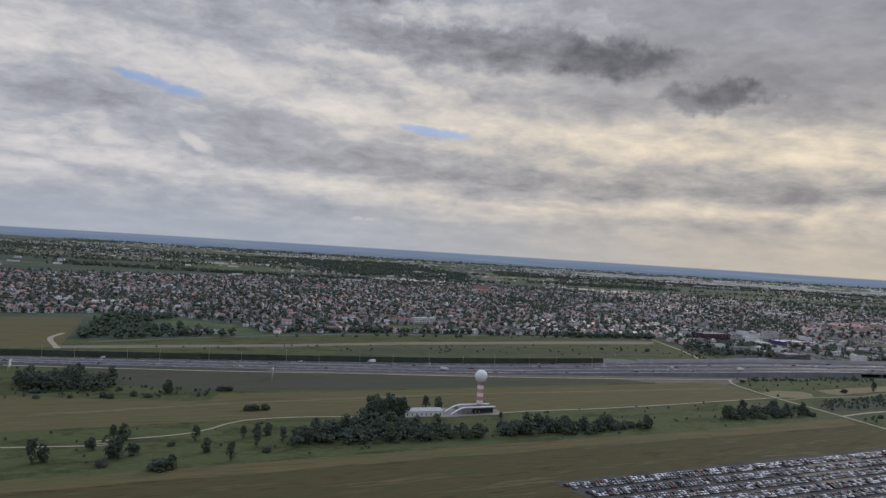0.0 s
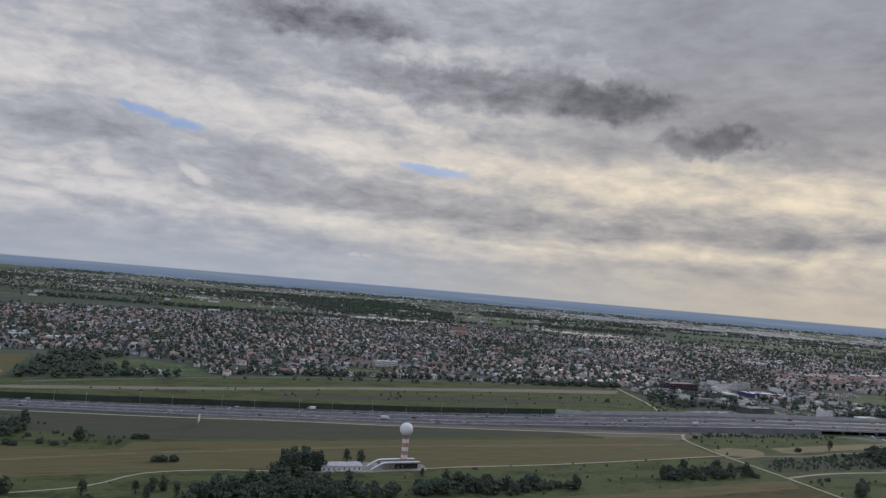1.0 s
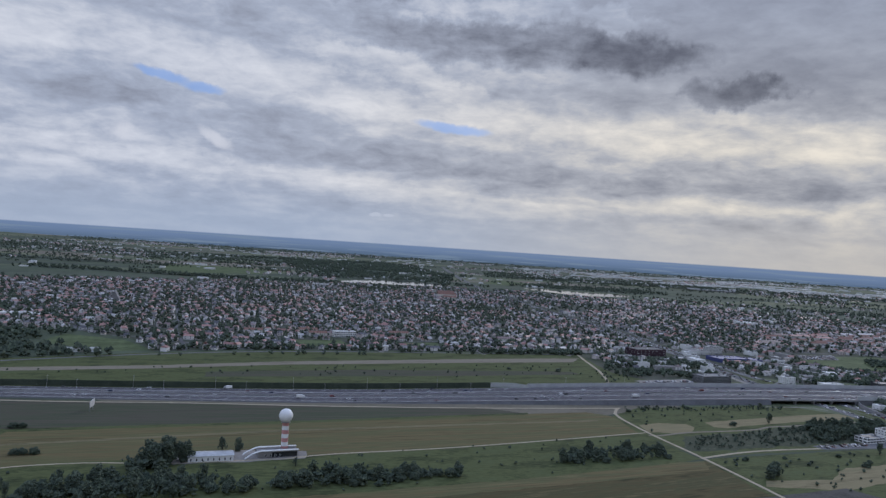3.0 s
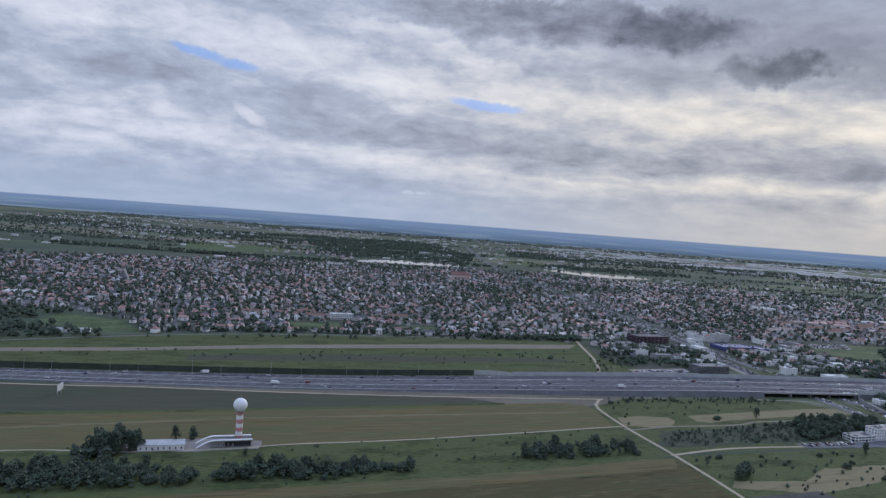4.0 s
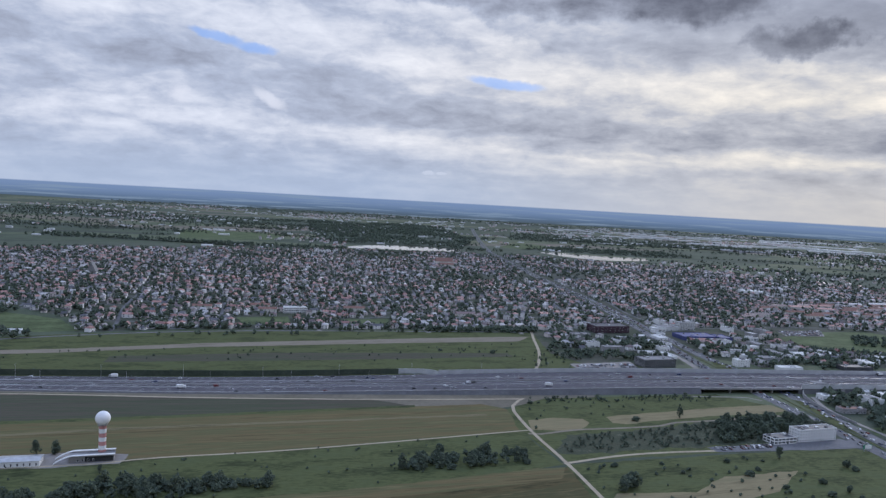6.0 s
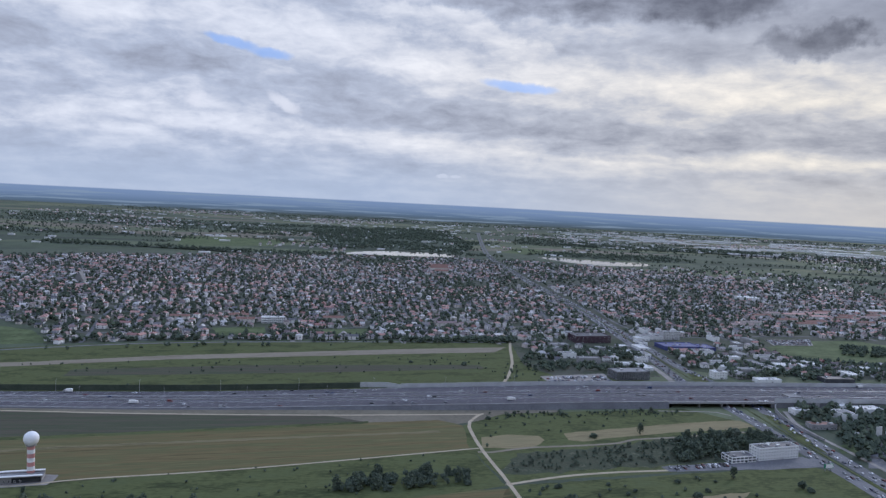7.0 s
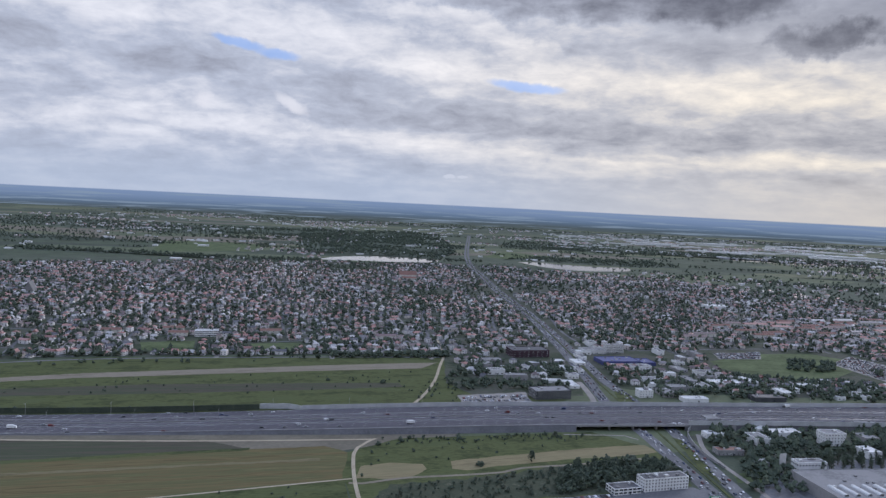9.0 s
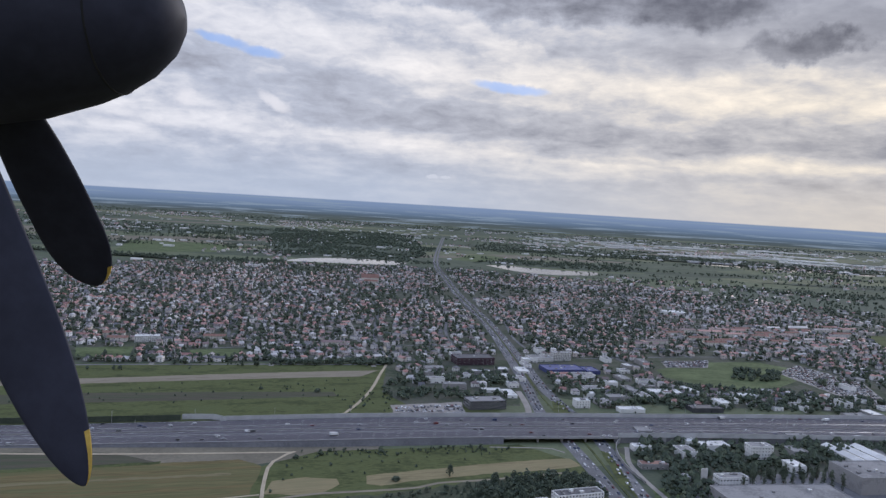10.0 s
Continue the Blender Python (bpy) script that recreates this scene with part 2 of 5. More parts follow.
M = dict(
    land=countryside(),
    meadow=material("meadow_grass", [(0.057, 0.058, 0.028), (0.100, 0.082, 0.038), (0.064, 0.064, 0.030), (0.128, 0.096, 0.048)], 0.95, 1.0, 6.0, 0.3, stretch=(70, 9, 10), turn=27, shade=0.36, spec=0.1),
    green=material("green_grass", [(0.052, 0.065, 0.029), (0.083, 0.096, 0.039), (0.063, 0.076, 0.035)], 0.95, 1.0, 7.0, 0.3, stretch=(30, 14, 10), turn=20, shade=0.36, spec=0.1),
    lush=material("lush_grass", [(0.075, 0.098, 0.046), (0.101, 0.125, 0.060)], 0.95, 1.0, 7.0, 0.3, stretch=(40, 20, 10), turn=20, shade=0.36, spec=0.1),
    olive=material("mown_olive_field", [(0.102, 0.096, 0.045), (0.154, 0.122, 0.060), (0.090, 0.092, 0.043), (0.132, 0.108, 0.054)], 0.95, 1.0, 5.0, 0.3, stretch=(110, 7, 10), turn=24, shade=0.36, spec=0.1),
    tan=material("dry_tan_grass", [(0.170, 0.148, 0.084), (0.225, 0.190, 0.108), (0.135, 0.128, 0.070)], 0.95, 1.0, 6.0, 0.3, stretch=(60, 6, 10), turn=26, spec=0.1),
    dry=material("dry_olive_grass", [(0.135, 0.120, 0.066), (0.172, 0.148, 0.084), (0.112, 0.106, 0.058)], 0.95, 1.0, 6.0, 0.3, stretch=(40, 3, 10), turn=24, shade=0.4, spec=0.1),
    scrub=material("grey_green_scrub", [(0.052, 0.064, 0.040), (0.082, 0.088, 0.058), (0.044, 0.056, 0.036), (0.098, 0.096, 0.066)], 0.95, 0.12, 0.9, 0.6, shade=0.4, spec=0.1),
    plough=material("dark_ploughed_soil", [(0.064, 0.064, 0.046), (0.090, 0.082, 0.062), (0.056, 0.066, 0.040), (0.074, 0.072, 0.052)], 0.95, 1.0, 6.0, 0.4, stretch=(120, 5, 10), turn=18, spec=0.1),
    dirt=material("pale_dirt", [(0.325, 0.275, 0.195), (0.395, 0.340, 0.250), (0.260, 0.220, 0.155)], 0.95, 0.08, 1.2, 0.3, spec=0.1),
    soil=material("bare_brown_soil", [(0.180, 0.155, 0.115), (0.230, 0.202, 0.155), (0.140, 0.125, 0.090)], 0.95, 1.0, 6.0, 0.3, stretch=(60, 6, 10), turn=28, spec=0.1),
    asphalt=material("worn_asphalt", [(0.078, 0.075, 0.083), (0.104, 0.100, 0.109), (0.088, 0.084, 0.093)], 0.9, 1.0, 4.0, 0.0, stretch=(90, 1.6, 10), turn=17, shade=0.12, spec=0.1),
    street=material("street_asphalt", [(0.125, 0.125, 0.130), (0.165, 0.165, 0.168)], 0.9, 0.05, 0.8, shade=0.15, spec=0.1),
    lot=material("dark_car_park_ground", [(0.060, 0.058, 0.052), (0.090, 0.086, 0.078), (0.070, 0.068, 0.060)], 0.95, 0.08, 0.8, shade=0.2, spec=0.1),
    paving=material("concrete_paving", [(0.213, 0.198, 0.179), (0.271, 0.249, 0.228)], 0.9, 0.06, 0.7, shade=0.15),
    concrete=material("grey_concrete", [(0.24, 0.235, 0.235), (0.32, 0.315, 0.31), (0.27, 0.265, 0.26)], 0.85, 0.15, 1.4, 0.2, shade=0.12),
    barrier=material("grey_noise_barrier", [(0.405, 0.414, 0.423), (0.510, 0.518, 0.526)], 0.7, 0.1, 1.0, shade=0.1),
    dark_barrier=material("dark_green_barrier", [(0.045, 0.060, 0.044), (0.065, 0.080, 0.058)], 0.9, 0.12, 1.0, shade=0.2),
    line=material("white_road_paint", [(0.62, 0.62, 0.60), (0.72, 0.72, 0.70)], 0.8, 0.2, 2.0, shade=0.1),
    steel=material("galvanised_steel", [(0.42, 0.43, 0.44), (0.52, 0.53, 0.54)], 0.45, 0.5, 4.0, metal=0.8, shade=0.1),
    dome=material("white_radome_skin", [(0.80, 0.80, 0.79), (0.84, 0.84, 0.83)], 0.5, 0.3, 2.0, shade=0.04),
    white=material("white_render", [(0.74, 0.74, 0.72), (0.80, 0.80, 0.78)], 0.8, 0.12, 1.2, shade=0.06),
    red_band=material("red_tower_paint", [(0.460, 0.220, 0.200), (0.540, 0.280, 0.260)], 0.7, 0.3, 2.0, shade=0.08),
    glass=material("dark_window_glass", [(0.025, 0.03, 0.036), (0.05, 0.055, 0.062)], 0.12, 0.3, 2.0, shade=0.2, spec=0.6),
    flatroof=material("grey_flat_roof", [(0.155, 0.155, 0.158), (0.235, 0.232, 0.230), (0.195, 0.192, 0.190)], 0.9, 0.06, 0.8, shade=0.18),
    paleroof=material("pale_sheet_roof", [(0.50, 0.50, 0.49), (0.62, 0.62, 0.60)], 0.6, 0.08, 0.9, shade=0.1, spec=0.1),
    charcoal=material("charcoal_cladding", [(0.06, 0.062, 0.068), (0.09, 0.092, 0.10)], 0.6, 0.2, 2.0, shade=0.15),
    maroon=material("maroon_cladding", [(0.048, 0.026, 0.038), (0.064, 0.036, 0.048)], 0.6, 0.2, 2.0, shade=0.15),
    blue=material("blue_sheet_cladding", [(0.050, 0.062, 0.165), (0.070, 0.085, 0.215)], 0.5, 0.2, 2.0, shade=0.12),
    terracotta=material("terracotta_roof", [(0.207, 0.116, 0.090), (0.264, 0.152, 0.120), (0.176, 0.108, 0.090)], 0.85, 0.3, 2.0, shade=0.18),
    cream=material("cream_render", [(0.64, 0.61, 0.56), (0.72, 0.69, 0.64)], 0.85, 0.15, 1.2, shade=0.08),
    house_wall=material("painted_house_wall", [(0.794, 0.775, 0.777), (0.860, 0.841, 0.833), (0.683, 0.633, 0.585), (0.815, 0.791, 0.777), (0.618, 0.557, 0.529), (0.882, 0.874, 0.877), (0.661, 0.644, 0.650)], 0.85, 0.2, 1.6, by="object", shade=0.08),
    house_roof=material("tiled_house_roof", [(0.268, 0.135, 0.114), (0.134, 0.129, 0.136), (0.338, 0.176, 0.148), (0.140, 0.106, 0.102), (0.268, 0.241, 0.236), (0.099, 0.096, 0.104), (0.396, 0.223, 0.190), (0.467, 0.447, 0.432), (0.210, 0.147, 0.136)], 0.5, 0.5, 3.0, by="object", shade=0.16, spec=0.4),
    far_wall=material("far_house_wall", [(0.794, 0.775, 0.777), (0.860, 0.841, 0.833), (0.683, 0.633, 0.585), (0.815, 0.791, 0.777), (0.618, 0.557, 0.529), (0.882, 0.874, 0.877), (0.661, 0.644, 0.650)], 0.85, 0.2, 1.6, by="island", shade=0.08),
    hall=material("pale_hall_sheet", [(0.74, 0.74, 0.73), (0.80, 0.80, 0.79), (0.60, 0.61, 0.62), (0.70, 0.70, 0.69)], 0.6, 0.2, 1.6, by="island", shade=0.08),
    far_roof=material("far_house_roof", [(0.268, 0.135, 0.114), (0.134, 0.129, 0.136), (0.338, 0.176, 0.148), (0.140, 0.106, 0.102), (0.268, 0.241, 0.236), (0.099, 0.096, 0.104), (0.396, 0.223, 0.190), (0.467, 0.447, 0.432), (0.210, 0.147, 0.136)], 0.5, 0.5, 3.0, by="island", shade=0.16, spec=0.4),
    leaf=material("tree_leaves", [(0.070, 0.090, 0.066), (0.088, 0.112, 0.076), (0.062, 0.080, 0.060), (0.105, 0.125, 0.084), (0.080, 0.098, 0.074)], 0.9, 0.3, 2.0, by="island", shade=0.3, spec=0.1),
    leaf_pale=material("pale_willow_leaves", [(0.125, 0.142, 0.105), (0.110, 0.130, 0.092), (0.140, 0.155, 0.118)], 0.9, 0.3, 2.0, by="island", shade=0.3, spec=0.1),
    bark=material("tree_bark", [(0.07, 0.055, 0.04), (0.11, 0.09, 0.07)], 0.95, 1.0, 6.0),
    paint=material("car_paint", [(0.720, 0.720, 0.730), (0.040, 0.042, 0.046), (0.340, 0.350, 0.360), (0.740, 0.740, 0.740), (0.100, 0.105, 0.110), (0.140, 0.030, 0.030), (0.480, 0.490, 0.500), (0.030, 0.050, 0.120), (0.660, 0.660, 0.670), (0.160, 0.165, 0.170)], 0.5, 0.5, 3.0, by="object", shade=0.03, spec=0.3),
    far_paint=material("far_car_paint", [(0.600, 0.600, 0.610), (0.050, 0.050, 0.050), (0.300, 0.310, 0.320), (0.100, 0.100, 0.110), (0.120, 0.050, 0.050), (0.160, 0.165, 0.170), (0.440, 0.440, 0.450), (0.070, 0.080, 0.110)], 0.6, 0.5, 3.0, by="island", shade=0.03, spec=0.2),
    rubber=material("black_rubber", [(0.018, 0.018, 0.018), (0.03, 0.03, 0.03)], 0.9, 2.0, 9.0),
    water=material("pale_lake_water", [(0.05, 0.06, 0.065), (0.07, 0.08, 0.08)], 0.06, 0.01, 0.1, shade=0.1, spec=1.0),
    green_sign=material("green_sign_sheet", [(0.02, 0.20, 0.10), (0.03, 0.25, 0.13)], 0.5, 0.5, 3.0),
    garden=material("town_gardens", [(0.042, 0.056, 0.038), (0.060, 0.074, 0.046), (0.078, 0.078, 0.064), (0.048, 0.062, 0.040)], 0.95, 0.03, 0.25, shade=0.3, spec=0.1),
    forest_floor=material("forest_floor", [(0.058, 0.074, 0.056), (0.082, 0.098, 0.072), (0.066, 0.082, 0.062)], 0.95, 0.02, 0.2, shade=0.3, spec=0.1),
    prop=material("black_propeller_paint", [(0.022, 0.024, 0.040), (0.030, 0.032, 0.050)], 0.6, 1.5, 12.0, shade=0.15, spec=0.25),
    tip=material("yellow_tip_paint", [(0.50, 0.33, 0.06), (0.58, 0.40, 0.09)], 0.5, 3.0, 20.0),
)

# ---- mesh helpers ----


class Geo:
    """Gathers faces for one mesh; slot numbers choose among its materials."""

    def __init__(self):
        self.v, self.f, self.s = [], [], []

    def add(self, verts, faces, slot=0):
        b = len(self.v)
        self.v += [tuple(p) for p in verts]
        self.f += [tuple(i + b for i in f) for f in faces]
        self.s += [slot] * len(faces)
        return self

    def prism(self, pts, z0, z1, slot=0, top=None):
        n = len(pts)
        verts = [(x, y, z0) for x, y in pts] + [(x, y, z1) for x, y in pts]
        self.add(verts, [(i, (i + 1) % n, (i + 1) % n + n, i + n) for i in range(n)] + [tuple(range(n - 1, -1, -1))], slot)
        return self.add(verts[n:], [tuple(range(n))], slot if top is None else top)

    def box(self, x, y, z, sx, sy, sz, slot=0, turn=0.0):
        c, s = math.cos(radians(turn)), math.sin(radians(turn))
        pts = [(x + c * a - s * b, y + s * a + c * b) for a, b in ((-sx / 2, -sy / 2), (sx / 2, -sy / 2), (sx / 2, sy / 2), (-sx / 2, sy / 2))]
        return self.prism(pts, z, z + sz, slot)

    def lathe(self, rings, n=20, slot=0, cx=0.0, cy=0.0):
        verts = [(cx + r * math.cos(6.28318 * i / n), cy + r * math.sin(6.28318 * i / n), z) for r, z in rings for i in range(n)]
        faces = [(j * n + i, j * n + (i + 1) % n, (j + 1) * n + (i + 1) % n, (j + 1) * n + i) for j in range(len(rings) - 1) for i in range(n)]
        faces += [tuple(range(n - 1, -1, -1)), tuple((len(rings) - 1) * n + i for i in range(n))]
        return self.add(verts, faces, slot)

    def bar(self, a, b, r0, r1=None, n=6, slot=0):
        a, b = Vector(a), Vector(b)
        r1 = r0 if r1 is None else r1
        w = (b - a).normalized()
        u = w.orthogonal().normalized()
        t = w.cross(u)
        verts = [p + (u * math.cos(6.28318 * i / n) + t * math.sin(6.28318 * i / n)) * r for p, r in ((a, r0), (b, r1)) for i in range(n)]
        return self.add(verts, [(i, (i + 1) % n, (i + 1) % n + n, i + n) for i in range(n)] + [tuple(range(n - 1, -1, -1)), tuple(range(n, 2 * n))], slot)

    def mesh(self, name, *mats, smooth=False):
        me = bpy.data.meshes.new(name)
        me.from_pydata(self.v, [], self.f)
        for mt in mats:
            me.materials.append(mt)
        if len(mats) > 1:
            me.polygons.foreach_set("material_index", self.s)
        if smooth:
            me.polygons.foreach_set("use_smooth", [True] * len(self.f))
        me.update()
        return me


def part(name, geo, mat, parent, label="", smooth=False, at=None):
    me = geo if isinstance(geo, bpy.types.Mesh) else geo.mesh(name, mat, smooth=smooth)
    ob = new(name, me)
    ob.parent = parent
    if at is not None:
        ob.matrix_basis = at
    return tagged(ob, label)


def thing(name, label, category, at=None, group="", kind=""):
    ob = new(name)
    ob.empty_display_size = 0.5
    if at is not None:
        ob.matrix_basis = at
    return tagged(ob, label, category, group, kind)


def solid(name, geo, mats, label, category, group="", kind="", smooth=False):
    ob = new(name, geo.mesh(name, *mats, smooth=smooth))
    return tagged(ob, label, category, group, kind)


def inside(poly, x, y):
    hit, j = False, len(poly) - 1
    for i in range(len(poly)):
        (xi, yi), (xj, yj) = poly[i], poly[j]
        if (yi > y) != (yj > y) and x < (xj - xi) * (y - yi) / (yj - yi) + xi:
            hit = not hit
        j = i
    return hit


def smooth_line(pts, step=12.0):
    """A curve of even steps through the points."""
    out = []
    ext = [tuple(2 * a - b for a, b in zip(pts[0], pts[1])), *pts, tuple(2 * a - b for a, b in zip(pts[-1], pts[-2]))]
    for i in range(1, len(ext) - 2):
        p0, p1, p2, p3 = (np.array(ext[i + j], float) for j in (-1, 0, 1, 2))
        n = max(1, int(np.linalg.norm(p2 - p1) / step))
        for s in range(n):
            t = s / n
            out.append(0.5 * (2 * p1 + (p2 - p0) * t + (2 * p0 - 5 * p1 + 4 * p2 - p3) * t * t + (3 * p1 - p0 - 3 * p2 + p3) * t ** 3))
    return out + [np.array(pts[-1], float)]


def sides(line, off):
    """The line shifted to its left by off."""
    line = [np.array(p, float) for p in line]
    out = []
    for i, p in enumerate(line):
        d = line[min(i + 1, len(line) - 1)] - line[max(i - 1, 0)]
        n = np.array([-d[1], d[0]]) / (np.hypot(d[0], d[1]) + 1e-9)
        out.append(p[:2] + n * off)
    return out


def ribbon(geo, line, a, b, z, slot=0, thick=0.0):
    """A strip along the line between the offsets a < b; z is a number or a function of x and y."""
    hz = z if callable(z) else (lambda x, y: z)
    right, left = sides(line, a), sides(line, b)
    verts = [(*p, hz(*p)) for pair in zip(right, left) for p in pair]
    n = len(right)
    faces = [(2 * i, 2 * i + 2, 2 * i + 3, 2 * i + 1) for i in range(n - 1)]
    geo.add(verts, faces, slot)
    if thick:
        low = [(x, y, zz - thick) for x, y, zz in verts]
        geo.add(verts + low, [(2 * i, 2 * i + 2 * n, 2 * i + 2 + 2 * n, 2 * i + 2) for i in range(n - 1)] + [(2 * i + 1, 2 * i + 3, 2 * i + 3 + 2 * n, 2 * i + 1 + 2 * n) for i in range(n - 1)], slot)
        geo.add(low, [(2 * i, 2 * i + 1, 2 * i + 3, 2 * i + 2) for i in range(n - 1)], slot)
    return geo


def field(name, pts, mat, z, label, ragged=1.6):
    """A sheet of ground cover with uneven edges."""
    ring = []
    for (xa, ya), (xb, yb) in zip(pts, [*pts[1:], pts[0]]):
        n = max(1, min(60, int(math.hypot(xb - xa, yb - ya) / 9)))
        for i in range(n):
            x, y = xa + (xb - xa) * i / n, ya + (yb - ya) * i / n
            ring.append((x + ragged * noise.noise(Vector((x * 0.11, y * 0.11, z * 9))), y + ragged * 1.6 * noise.noise(Vector((x * 0.09, y * 0.09, 5 + z)))))
    g = Geo().add([(x, y, z) for x, y in ring], [tuple(range(len(ring)))])
    me = g.mesh(name, mat)
    if me.polygons[0].normal.z < 0:
        me.flip_normals()
    return tagged(new(name, me), label, "field", kind="structure")

# ---- ground, fields, water ----
g = Geo()
edges_x, edges_y = [-40000, -6000, -1500, 0, 1500, 6000, 40000], [-40000, -6000, 0, 1500, 3000, 6000, 40000]
g.add([(x, y, 0) for y in edges_y for x in edges_x], [(j * 7 + i, j * 7 + i + 1, j * 7 + i + 8, j * 7 + i + 7) for j in range(6) for i in range(6)])
solid("ground", g, [M["land"]], "patchwork of green and brown fields reaching the horizon", "ground", kind="structure")

HX = [-2600, -900, -415, -221, 8, 185, 365, 540, 741, 948, 2000, 3400]
HS = [250, 606, 710, 752, 810, 866, 922, 984, 1045, 1098, 1370, 1700]
HN = [280, 640, 748, 804, 877, 940, 1005, 1062, 1122, 1185, 1470, 1810]
hw_xs = np.arange(-2600, 3401, 15.0)


def soften(v):
    k = np.ones(9) / 9
    return np.convolve(np.pad(v, 4, mode="edge"), k, "valid")


HS_S, HN_S = soften(np.interp(hw_xs, HX, HS)), soften(np.interp(hw_xs, HX, HN))
DECK = soften(np.interp(hw_xs, [60, 430, 3400], [0.7, 6.2, 6.2]))


def deck(x, f):
    """A place on the motorway: x along it, f from 0 (south edge) to 1 (north edge)."""
    s, n = np.interp(x, hw_xs, HS_S), np.interp(x, hw_xs, HN_S)
    return x, float(s + (n - s) * f), float(np.interp(x, hw_xs, DECK))


def hw_line(f, x0=-2600, x1=3400, step=15.0):
    return [deck(x, f) for x in np.arange(x0, x1 + 1, step)]


field("meadow", [(-1500, -300), (900, -300), (1200, 700), (560, 740), (376, 700), (352, 690), (216, 612), (49, 530), (-95, 453), (-227, 385), (-1500, -260)], M["meadow"], 0.05, "olive airport meadow streaked with dry grass")
field("dry_strip", [(-420, 262), (-227, 362), (-95, 430), (49, 508), (216, 590), (372, 672), (376, 700), (352, 690), (216, 612), (49, 530), (-95, 453), (-227, 385), (-420, 285)], M["olive"], 0.09, "dry tan grass strip along the tree belt")
field("green_strip", [(-1300, -160), (-227, 385), (-95, 453), (49, 530), (216, 612), (352, 690), (375, 705), (339, 786), (170, 690), (47, 630), (-100, 575), (-290, 470), (-1300, 0)], M["green"], 0.07, "green rough grass strip with scattered trees")
field("olive_field", [(-1300, 0), (-290, 470), (-100, 575), (47, 630), (170, 690), (339, 786), (327, 852), (300, 862), (9, 735), (-190, 640), (-400, 560), (-1300, 250)], M["olive"], 0.06, "mown olive field with long mowing lines")
field("dry_line", [(-290, 517), (-169, 598), (9, 692), (308, 824), (306, 829), (9, 698), (-169, 604), (-292, 523)], M["dry"], 0.10, "pale dry line across the mown field")
field("ploughed_field", [(-330, 640), (-190, 640), (9, 728), (130, 785), (235, 835), (180, 846), (25, 800), (-107, 775), (-228, 742), (-330, 715)], M["plough"], 0.08, "dark ploughed field beside the motorway")
field("green_margin", [(-190, 632), (9, 722), (130, 779), (238, 832), (235, 838), (130, 788), (9, 731), (-190, 642)], M["green"], 0.11, "narrow green margin between two fields")
field("scrub_field", [(-420, 560), (-190, 600), (-190, 640), (-330, 640), (-330, 700), (-420, 690)], M["green"], 0.07, "scrubby green field with bushes")
field("east_meadow", [(327, 852), (339, 786), (375, 712), (567, 795), (640, 850), (620, 945), (560, 985), (365, 905)], M["green"], 0.06, "rough green meadow between track and motorway")
field("stubble_strip", [(423, 854), (481, 888), (549, 927), (612, 955), (623, 936), (589, 915), (529, 887), (468, 853), (442, 834), (428, 836)], M["tan"], 0.09, "pale stubble strip between green meadows")
field("stubble_patch", [(347, 820), (372, 836), (400, 839), (406, 828), (397, 806), (372, 794), (350, 791)], M["tan"], 0.09, "small pale stubble patch beside the track")
field("scrub_ground", [(366, 730), (400, 738), (462, 768), (504, 788), (566, 813), (600, 852), (626, 888), (596, 903), (560, 890), (520, 866), (485, 842), (440, 812), (382, 784)], M["scrub"], 0.12, "grey-green scrub and brambles beside the track", 5)
field("office_yard", [(504, 784), (566, 811), (640, 846), (660, 826), (600, 802), (566, 792), (510, 772)], M["street"], 0.19, "grey asphalt yard before the white office")
field("side_lawn", [(684, 890), (715, 907), (705, 871), (682, 868)], M["lush"], 0.16, "green lawn beside the main road")
field("south_meadow", [(376, 706), (397, 623), (420, 560), (760, 560), (700, 780), (640, 820), (567, 790)], M["green"], 0.07, "green meadow beside the dirt track")
field("dry_patch", [(405, 640), (470, 645), (535, 690), (566, 742), (500, 712), (470, 672), (410, 655)], M["tan"], 0.10, "dry tan patch of grass")
# north of the motorway
field("verge", [deck(x, 1.0)[:2] for x in np.arange(-1500, 560, 30)] + [(520, 1290), (352, 1320), (126, 1232), (-103, 1133), (-256, 1035), (-440, 880), (-900, 700), (-1500, 560)], M["green"], 0.06, "broad green grassland north of the motorway")
field("dirt_strip", [(-430, 808), (-206, 930), (-66, 1020), (217, 1165), (335, 1222), (352, 1268), (217, 1202), (-69, 1046), (-206, 954), (-436, 830)], M["soil"], 0.10, "bare brown dirt strip across the grassland")
field("dark_band", [(-130, 905), (60, 985), (240, 1065), (330, 1110), (320, 1128), (200, 1085), (30, 1020), (-140, 935)], M["plough"], 0.09, "dark bare band in the grassland")
field("brown_field", [(-900, 880), (-634, 1049), (-539, 1102), (-428, 822), (-480, 780), (-900, 620)], M["olive"], 0.08, "bare brown field beside the town")
field("lush_field", [(777, 1436), (879, 1533), (975, 1574), (1040, 1530), (1000, 1440), (955, 1380), (874, 1332), (834, 1335), (784, 1385)], M["lush"], 0.09, "bright green field among houses")
field("lush_field", [(-78, 1195), (-10, 1220), (-40, 1290), (-110, 1250)], M["lush"], 0.09, "bright green paddock at the town edge")
field("lush_field", [(60, 1248), (125, 1275), (120, 1335), (48, 1300)], M["lush"], 0.09, "bright green paddock at the town edge")
field("lush_field", [(-420, 1060), (-300, 1030), (-256, 1060), (-330, 1130), (-430, 1150)], M["lush"], 0.09, "bright green paddock at the town edge")
field("lush_field", [(-949, 2785), (-670, 3050), (-760, 3420), (-899, 3506), (-1204, 3360)], M["lush"], 0.09, "bright green field past the town")
